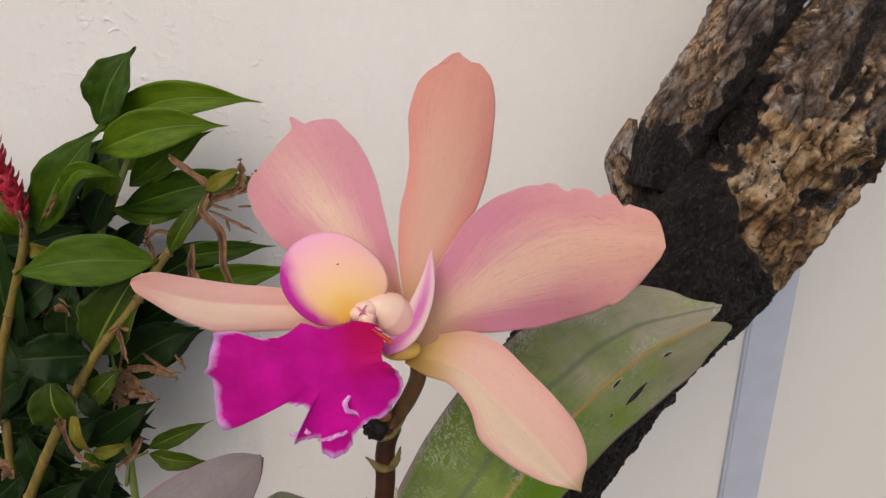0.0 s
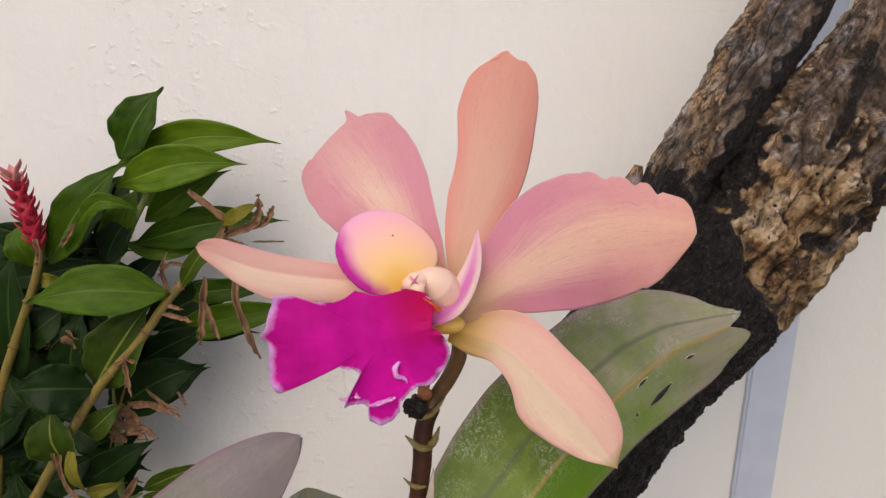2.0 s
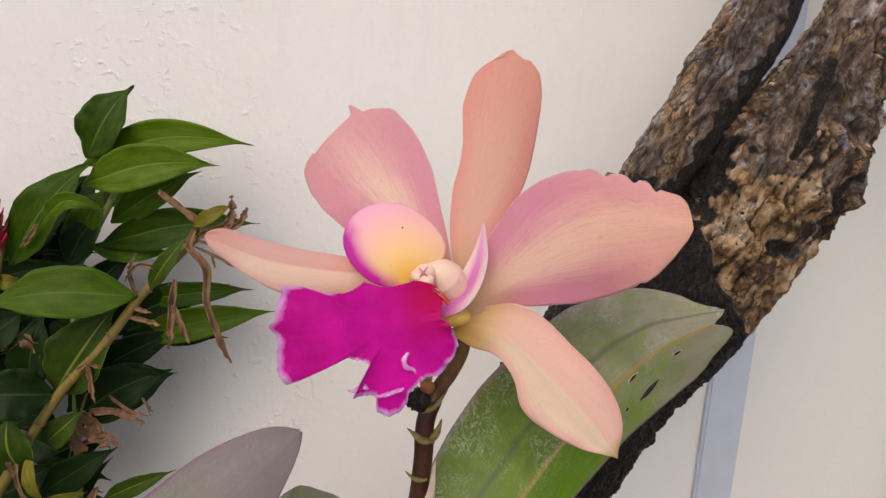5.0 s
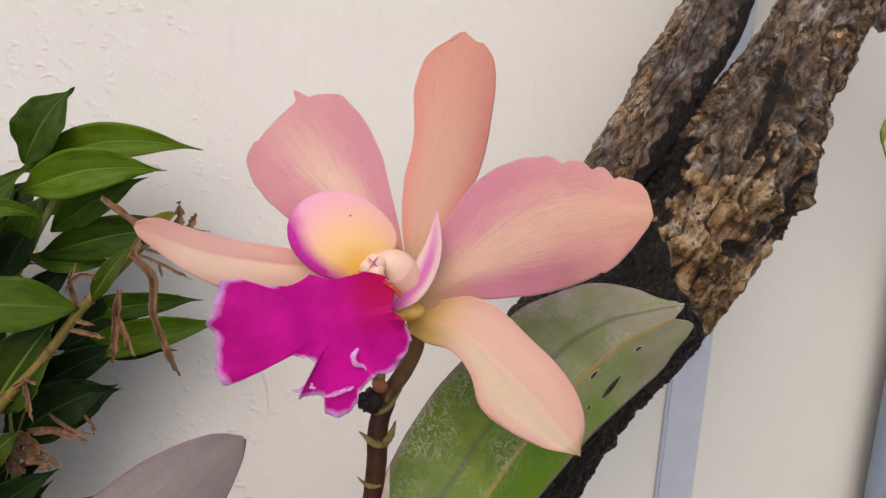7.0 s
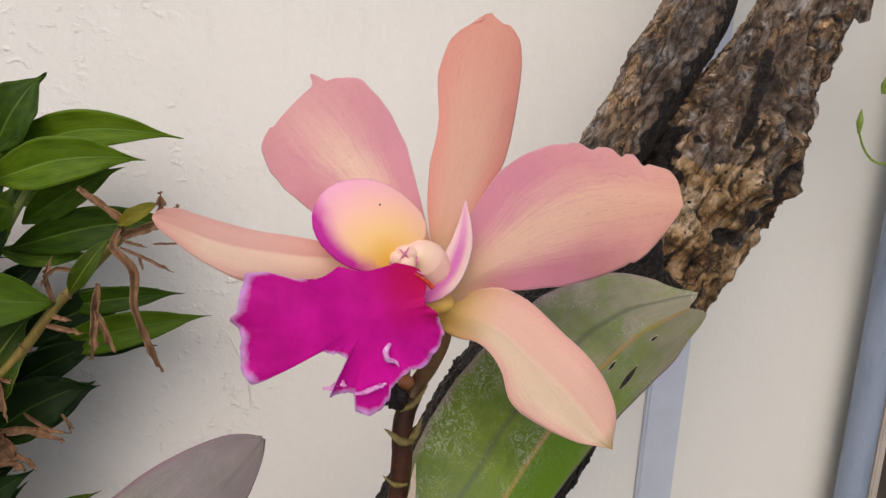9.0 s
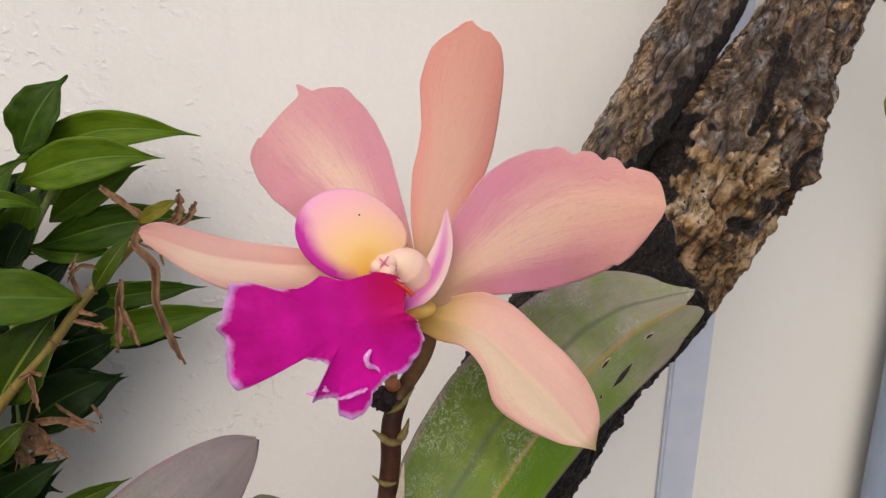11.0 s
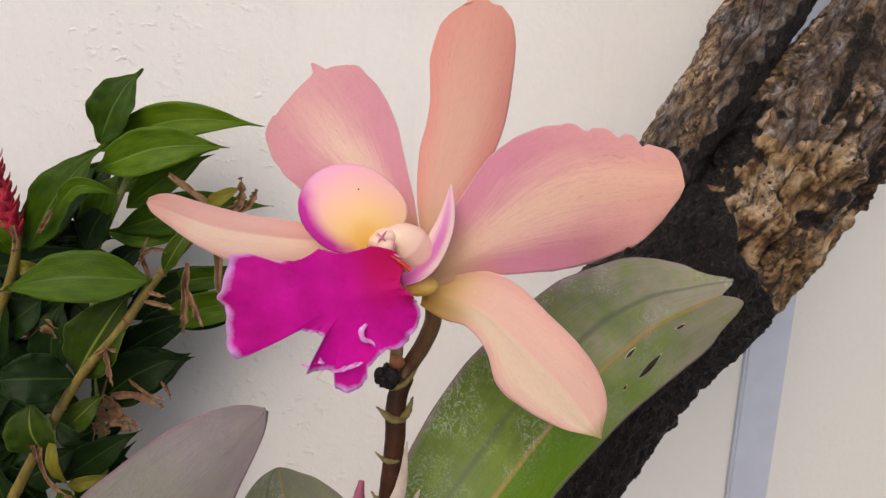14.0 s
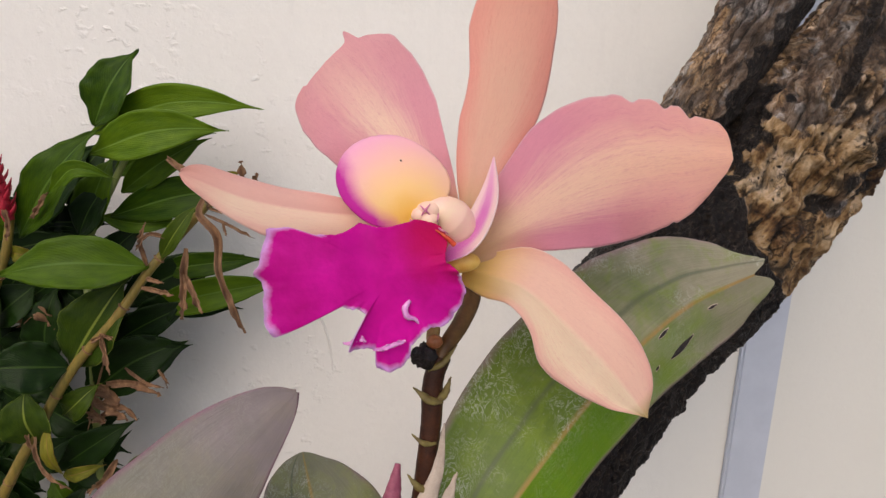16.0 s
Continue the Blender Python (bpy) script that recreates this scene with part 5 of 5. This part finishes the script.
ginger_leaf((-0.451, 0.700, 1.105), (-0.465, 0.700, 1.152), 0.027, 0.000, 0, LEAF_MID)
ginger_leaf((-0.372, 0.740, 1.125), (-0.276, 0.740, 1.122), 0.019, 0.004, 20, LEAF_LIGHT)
ginger_leaf((-0.387, 0.720, 1.052), (-0.355, 0.720, 1.110), 0.024, 0.000, 0, LEAF_SHADED)
ginger_leaf((-0.460, 0.700, 0.846), (-0.397, 0.700, 0.888), 0.038, 0.000, 0, LEAF_SHADED)
ginger_leaf((-0.342, 0.740, 0.994), (-0.277, 0.740, 1.049), 0.033, 0.000, 0, LEAF_SHADED)
ginger_leaf((-0.338, 0.750, 1.045), (-0.223, 0.750, 1.021), 0.030, 0.004, 0, LEAF_SHADED)
ginger_leaf((-0.406, 0.730, 1.009), (-0.337, 0.730, 1.031), 0.038, 0.000, 0, LEAF_SHADED)
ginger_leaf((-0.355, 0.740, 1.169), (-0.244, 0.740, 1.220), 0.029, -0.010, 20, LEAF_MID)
ginger_leaf((-0.443, 0.740, 1.111), (-0.371, 0.740, 1.204), 0.040, 0.000, -20, LEAF_SHADED)
ginger_leaf((-0.376, 0.700, 1.109), (-0.342, 0.710, 1.170), 0.032, 0.000, -20, LEAF_SHADED)
ginger_leaf((-0.377, 0.710, 0.937), (-0.277, 0.720, 0.992), 0.051, -0.012, 20, LEAF_SHADED)
ginger_leaf((-0.401, 0.740, 0.930), (-0.290, 0.750, 1.022), 0.040, -0.012, 10, LEAF_SHADED)
ginger_leaf((-0.364, 0.750, 1.021), (-0.223, 0.760, 1.083), 0.040, -0.012, 10, LEAF_SHADED)
ginger_leaf((-0.478, 0.700, 0.975), (-0.467, 0.690, 1.131), 0.049, 0.010, -10, LEAF_SHADED)
ginger_leaf((-0.423, 0.730, 0.999), (-0.440, 0.730, 1.057), 0.030, 0.000, 5, LEAF_SHADED)
ginger_leaf((-0.441, 0.740, 0.929), (-0.445, 0.740, 1.023), 0.038, 0.000, 15, LEAF_SHADED)
ginger_leaf((-0.498, 0.750, 0.954), (-0.433, 0.750, 0.998), 0.036, 0.000, 15, LEAF_SHADED)
ginger_leaf((-0.454, 0.720, 0.835), (-0.366, 0.720, 0.878), 0.030, -0.010, 20, LEAF_SHADED)
ginger_leaf((-0.423, 0.730, 0.852), (-0.353, 0.730, 0.902), 0.024, -0.010, 20, LEAF_SHADED)
ginger_leaf((-0.425, 0.730, 0.798), (-0.349, 0.730, 0.880), 0.027, 0.000, 10, LEAF_SHADED)
ginger_leaf((-0.460, 0.750, 1.061), (-0.403, 0.750, 1.110), 0.036, 0.000, 10, LEAF_SHADED)
ginger_leaf((-0.439, 0.750, 1.075), (-0.459, 0.750, 1.129), 0.035, 0.000, 10, LEAF_SHADED)
ginger_leaf((-0.383, 0.740, 1.065), (-0.320, 0.740, 1.120), 0.028, 0.000, 20, LEAF_SHADED)
ginger_leaf((-0.491, 0.750, 1.019), (-0.445, 0.750, 1.082), 0.036, 0.000, 10, LEAF_SHADED)
ginger_leaf((-0.532, 0.750, 0.901), (-0.478, 0.750, 0.954), 0.043, 0.000, 10, LEAF_SHADED)
ginger_leaf((-0.548, 0.750, 0.824), (-0.485, 0.750, 0.887), 0.043, 0.000, 10, LEAF_SHADED)
ginger_leaf((-0.480, 0.720, 0.781), (-0.505, 0.720, 0.857), 0.036, 0.000, 0, LEAF_SHADED)
ginger_leaf((-0.431, 0.750, 0.872), (-0.378, 0.750, 0.926), 0.030, 0.000, 10, LEAF_SHADED)
ginger_leaf((-0.382, 0.750, 0.963), (-0.334, 0.760, 1.018), 0.034, 0.000, 0, LEAF_SHADED)
ginger_leaf((-0.531, 0.760, 0.956), (-0.477, 0.760, 1.015), 0.036, 0.000, 0, LEAF_SHADED)
ginger_leaf((-0.436, 0.760, 1.016), (-0.382, 0.760, 1.094), 0.034, 0.000, 0, LEAF_SHADED)
ginger_leaf((-0.566, 0.720, 0.749), (-0.497, 0.720, 0.812), 0.040, 0.000, 0, LEAF_SHADED)
ginger_leaf((-0.537, 0.760, 1.078), (-0.485, 0.760, 1.127), 0.040, 0.000, 0, LEAF_SHADED)
ginger_leaf((-0.521, 0.730, 0.997), (-0.530, 0.730, 1.079), 0.040, 0.000, 0, LEAF_SHADED)
ginger_leaf((-0.434, 0.720, 0.758), (-0.389, 0.710, 0.827), 0.030, 0.000, 0, LEAF_SHADED)
ginger_leaf((-0.493, 0.700, 0.748), (-0.427, 0.700, 0.803), 0.036, 0.000, 0, LEAF_SHADED)
ginger_leaf((-0.570, 0.720, 0.972), (-0.524, 0.720, 1.028), 0.043, 0.000, 0, LEAF_SHADED)
ginger_leaf((-0.601, 0.720, 0.795), (-0.544, 0.720, 0.872), 0.043, 0.000, 0, LEAF_SHADED)
ginger_leaf((-0.442, 0.730, 0.907), (-0.368, 0.730, 0.871), 0.036, -0.006, 15, LEAF_SHADED)
ginger_leaf((-0.436, 0.735, 0.883), (-0.354, 0.735, 0.849), 0.034, -0.006, 15, LEAF_SHADED)
ginger_leaf((-0.432, 0.730, 0.851), (-0.362, 0.730, 0.836), 0.034, -0.006, 15, LEAF_SHADED)
ginger_leaf((-0.424, 0.725, 0.832), (-0.351, 0.725, 0.830), 0.030, -0.006, 15, LEAF_SHADED)
ginger_leaf((-0.464, 0.740, 0.950), (-0.409, 0.740, 0.909), 0.036, -0.006, 15, LEAF_SHADED)
ginger_leaf((-0.481, 0.740, 0.880), (-0.448, 0.740, 0.831), 0.034, -0.006, 15, LEAF_SHADED)
ginger_leaf((-0.493, 0.745, 0.934), (-0.458, 0.745, 0.885), 0.038, -0.006, 15, LEAF_SHADED)
ginger_leaf((-0.410, 0.750, 1.132), (-0.355, 0.750, 1.210), 0.038, -0.006, 10, LEAF_SHADED)
ginger_leaf((-0.390, 0.745, 1.120), (-0.341, 0.745, 1.192), 0.034, -0.006, 10, LEAF_SHADED)
ginger_leaf((-0.451, 0.750, 1.121), (-0.389, 0.750, 1.199), 0.040, -0.006, 10, LEAF_SHADED)
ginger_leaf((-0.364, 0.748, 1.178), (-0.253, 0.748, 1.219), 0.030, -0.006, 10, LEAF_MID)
ginger_leaf((-0.371, 0.745, 1.213), (-0.294, 0.745, 1.246), 0.026, -0.006, 10, LEAF_SHADED)
ginger_leaf((-0.347, 0.700, 0.836), (-0.279, 0.700, 0.825), 0.022, -0.006, 10, LEAF_BRIGHT)
ginger_leaf((-0.522, 0.735, 0.816), (-0.450, 0.735, 0.779), 0.036, -0.006, 10, LEAF_SHADED)
ginger_leaf((-0.501, 0.735, 0.775), (-0.415, 0.735, 0.751), 0.036, -0.006, 10, LEAF_SHADED)
ginger_leaf((-0.507, 0.740, 0.841), (-0.458, 0.740, 0.794), 0.036, -0.006, 10, LEAF_SHADED)
ginger_leaf((-0.460, 0.730, 0.791), (-0.388, 0.730, 0.753), 0.032, -0.006, 10, LEAF_SHADED)
ginger_leaf((-0.556, 0.735, 0.783), (-0.499, 0.735, 0.741), 0.036, -0.006, 10, LEAF_SHADED)
ginger_leaf((-0.448, 0.740, 0.812), (-0.409, 0.740, 0.763), 0.030, -0.006, 10, LEAF_MID)
cane("stem", [(-0.499, 0.680, 0.763), (-0.456, 0.670, 0.842), (-0.415, 0.660, 0.910), (-0.368, 0.660, 0.986), (-0.325, 0.660, 1.036), (-0.291, 0.665, 1.085), (-0.258, 0.670, 1.124), (-0.234, 0.670, 1.150)], 0.0060, 0.0042, CANE, ginger)
cane("stem", [(-0.518, 0.690, 0.874), (-0.492, 0.690, 0.969), (-0.459, 0.680, 1.043), (-0.429, 0.670, 1.112), (-0.424, 0.670, 1.139)], 0.0058, 0.0042, CANE, ginger)
cane("stem", [(-0.388, 0.710, 1.060), (-0.362, 0.700, 1.115), (-0.335, 0.700, 1.169), (-0.319, 0.700, 1.199)], 0.0042, 0.0034, CANE_GREEN, ginger)
cane("stem", [(-0.386, 0.710, 0.785), (-0.376, 0.710, 0.819), (-0.349, 0.700, 0.839)], 0.0022, 0.0016, CANE_GREEN, ginger)
cane("stem", [(-0.443, 0.720, 0.939), (-0.428, 0.720, 0.995), (-0.420, 0.730, 1.026)], 0.0030, 0.0020, CANE_GREEN, ginger)
dry_strip([(-0.269, 0.665, 1.195), (-0.245, 0.660, 1.179), (-0.232, 0.660, 1.167), (-0.232, 0.665, 1.149)], 0.0078)
dry_strip([(-0.230, 0.660, 1.152), (-0.199, 0.655, 1.168), (-0.194, 0.650, 1.196)], 0.0100)
dry_strip([(-0.205, 0.655, 1.161), (-0.187, 0.650, 1.169), (-0.180, 0.650, 1.185)], 0.0078)
dry_strip([(-0.233, 0.660, 1.159), (-0.236, 0.650, 1.146), (-0.218, 0.645, 1.124), (-0.216, 0.640, 1.090), (-0.207, 0.640, 1.063), (-0.194, 0.640, 1.028)], 0.0089)
dry_strip([(-0.251, 0.655, 1.109), (-0.253, 0.650, 1.080), (-0.254, 0.645, 1.040)], 0.0078)
dry_strip([(-0.252, 0.650, 1.084), (-0.242, 0.645, 1.064), (-0.234, 0.640, 1.047)], 0.0067)
dry_strip([(-0.290, 0.655, 1.091), (-0.293, 0.650, 1.119), (-0.287, 0.650, 1.135)], 0.0050)
dry_strip([(-0.267, 0.660, 1.117), (-0.286, 0.650, 1.122), (-0.296, 0.645, 1.108)], 0.0045)
dry_strip([(-0.296, 0.655, 1.069), (-0.272, 0.650, 1.065), (-0.262, 0.645, 1.064)], 0.0056)
dry_strip([(-0.291, 0.655, 1.078), (-0.273, 0.650, 1.075)], 0.0050)
dry_strip([(-0.233, 0.660, 1.142), (-0.212, 0.655, 1.134), (-0.184, 0.650, 1.121)], 0.0033)
dry_strip([(-0.230, 0.660, 1.148), (-0.207, 0.650, 1.144)], 0.0033)
dry_strip([(-0.215, 0.655, 1.134), (-0.211, 0.650, 1.123)], 0.0028)
dry_strip([(-0.339, 0.655, 1.021), (-0.334, 0.650, 1.004), (-0.329, 0.645, 0.981)], 0.0050)
dry_strip([(-0.339, 0.655, 1.020), (-0.323, 0.650, 1.016)], 0.0039)
dry_strip([(-0.349, 0.655, 1.012), (-0.335, 0.650, 1.020)], 0.0045)
dry_strip([(-0.358, 0.700, 0.949), (-0.322, 0.690, 0.953), (-0.293, 0.680, 0.944)], 0.0089)
dry_strip([(-0.382, 0.700, 0.935), (-0.346, 0.690, 0.922), (-0.329, 0.680, 0.916)], 0.0111)
dry_strip([(-0.377, 0.700, 0.917), (-0.357, 0.690, 0.908)], 0.0100)
dry_strip([(-0.302, 0.700, 0.965), (-0.288, 0.690, 0.953)], 0.0033)
dry_strip([(-0.360, 0.700, 0.970), (-0.373, 0.700, 0.928), (-0.382, 0.700, 0.892)], 0.0028)
dry_strip([(-0.412, 0.655, 0.909), (-0.410, 0.650, 0.893), (-0.390, 0.640, 0.870), (-0.374, 0.640, 0.859)], 0.0045)
dry_strip([(-0.421, 0.655, 0.919), (-0.414, 0.650, 0.898)], 0.0045)
dry_strip([(-0.204, 0.660, 1.146), (-0.172, 0.660, 1.147)], 0.0022)
dry_strip([(-0.343, 0.680, 0.871), (-0.358, 0.680, 0.846), (-0.378, 0.680, 0.831)], 0.0089)
dry_strip([(-0.443, 0.700, 1.015), (-0.415, 0.690, 1.032), (-0.400, 0.690, 1.014)], 0.0111)
dry_strip([(-0.447, 0.720, 1.029), (-0.418, 0.710, 1.013), (-0.410, 0.700, 0.983)], 0.0089)
dry_strip([(-0.495, 0.660, 0.857), (-0.481, 0.650, 0.855), (-0.477, 0.650, 0.839)], 0.0100)
dry_strip([(-0.376, 0.710, 0.944), (-0.353, 0.700, 0.934), (-0.339, 0.690, 0.922)], 0.0145)
dry_strip([(-0.368, 0.700, 0.910), (-0.338, 0.690, 0.927), (-0.319, 0.680, 0.916)], 0.0067)
dry_strip([(-0.333, 0.690, 0.971), (-0.308, 0.680, 0.959), (-0.286, 0.670, 0.957)], 0.0039)
dry_strip([(-0.310, 0.720, 0.965), (-0.305, 0.720, 0.953), (-0.301, 0.720, 0.935)], 0.0017)
dry_strip([(-0.401, 0.665, 1.134), (-0.390, 0.660, 1.147), (-0.379, 0.655, 1.161)], 0.0056)
dry_strip([(-0.425, 0.660, 1.147), (-0.418, 0.655, 1.130), (-0.418, 0.650, 1.114)], 0.0050)
red_ginger((-0.423, 0.665, 1.131), (-0.442, 0.660, 1.213))
# added inner leaves; their near-black green stands for shade in the clump
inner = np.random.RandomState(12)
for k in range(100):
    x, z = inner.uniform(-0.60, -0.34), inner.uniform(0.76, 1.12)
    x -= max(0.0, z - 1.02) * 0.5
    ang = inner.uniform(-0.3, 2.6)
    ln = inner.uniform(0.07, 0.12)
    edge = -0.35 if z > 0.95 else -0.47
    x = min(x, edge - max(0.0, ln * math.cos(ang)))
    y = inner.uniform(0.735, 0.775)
    ginger_leaf((x, y, z), (x + ln * math.cos(ang), y + inner.uniform(-0.02, 0.015), z + ln * math.sin(ang) * 0.7), inner.uniform(0.030, 0.045), 0.0, inner.uniform(-20, 20), LEAF_SHADED)
cane("stem", [(-0.50, 0.72, 0.0), (-0.505, 0.72, 0.5), (-0.50, 0.70, 0.78)], 0.0070, 0.0064, CANE, ginger)
cane("stem", [(-0.60, 0.75, 0.0), (-0.565, 0.75, 0.55), (-0.51, 0.70, 0.88)], 0.0060, 0.0050, CANE, ginger)
cane("stem", [(-0.40, 0.72, 0.0), (-0.385, 0.72, 0.55), (-0.375, 0.71, 1.06)], 0.0055, 0.0042, CANE_GREEN, ginger)


# ---- the vine by the post ----
vine = tagged(new("climbing_vine"), "fresh green climbing vine with white blossom", "vine")
vine.location = (0.09, 0.0, 0.03)
part("stem", tube_mesh("stem", VINE, [(0.70, 0.80, 3.16), (0.69, 0.76, 2.4), (0.65, 0.72, 1.7), (0.625, 0.70, 1.42), (0.612, 0.69, 1.24), (0.622, 0.69, 1.13)], (0.004, 0.003, 0.0026, 0.0016), 1.0, 60, 10), vine)
part("tendril", tube_mesh("tendril", VINE, [(0.612, 0.69, 1.232), (0.578, 0.695, 1.213), (0.556, 0.70, 1.216), (0.536, 0.70, 1.232), (0.526, 0.70, 1.250)], (0.0018, 0.0016, 0.0012), 1.0, 30, 8), vine)
part("bud", tube_mesh("bud", VINE, [(0.526, 0.70, 1.248), (0.5245, 0.70, 1.262), (0.524, 0.70, 1.278)], (0.0015, 0.0042, 0.0006), 1.0, 12, 10), vine)
part("bud", tube_mesh("bud", VINE, [(0.555, 0.70, 1.318), (0.553, 0.70, 1.308), (0.552, 0.70, 1.298)], (0.003, 0.0055, 0.003), 1.0, 12, 10), vine)
for k, (p, q, w) in enumerate((((0.60, 0.69, 1.24), (0.570, 0.68, 1.262), 0.020), ((0.60, 0.69, 1.30), (0.566, 0.68, 1.345), 0.024), ((0.598, 0.69, 1.36), (0.575, 0.68, 1.40), 0.024), ((0.60, 0.69, 1.20), (0.590, 0.68, 1.16), 0.024),
                              ((0.60, 0.69, 1.27), (0.635, 0.67, 1.29), 0.026), ((0.61, 0.69, 1.16), (0.655, 0.67, 1.15), 0.026), ((0.60, 0.69, 1.36), (0.65, 0.67, 1.38), 0.03))):
    prof = np.array((0.1, 0.6, 1.0, 0.9, 0.55, 0.0)) * w / 2
    a, b = np.array(p), np.array(q)
    part("leaf", blade_mesh("leaf", LEAF_BRIGHT, [a, (a + b) / 2 + np.array((0, -0.006, 0.004)), b], prof, prof, facing=(0.1, -1, 0.4), fold=0.2, scale=1.0, n=18, m=9, seed=500 + k, power=1.0), vine, thick=0.0005)
for k, (p, q) in enumerate((((0.556, 0.70, 1.322), (0.570, 0.69, 1.352)), ((0.556, 0.70, 1.322), (0.552, 0.69, 1.350)), ((0.556, 0.70, 1.320), (0.573, 0.69, 1.333)))):
    prof = np.array((0.2, 0.8, 1.0, 0.7, 0.0)) * 0.006
    a, b = np.array(p), np.array(q)
    part("petal", blade_mesh("petal", WHITE_PETAL, [a, (a + b) / 2, b], prof, prof, facing=(0.1, -1, 0.2), scale=1.0, n=12, m=7, seed=520 + k, power=1.0), vine, "white petal", 0.0005)
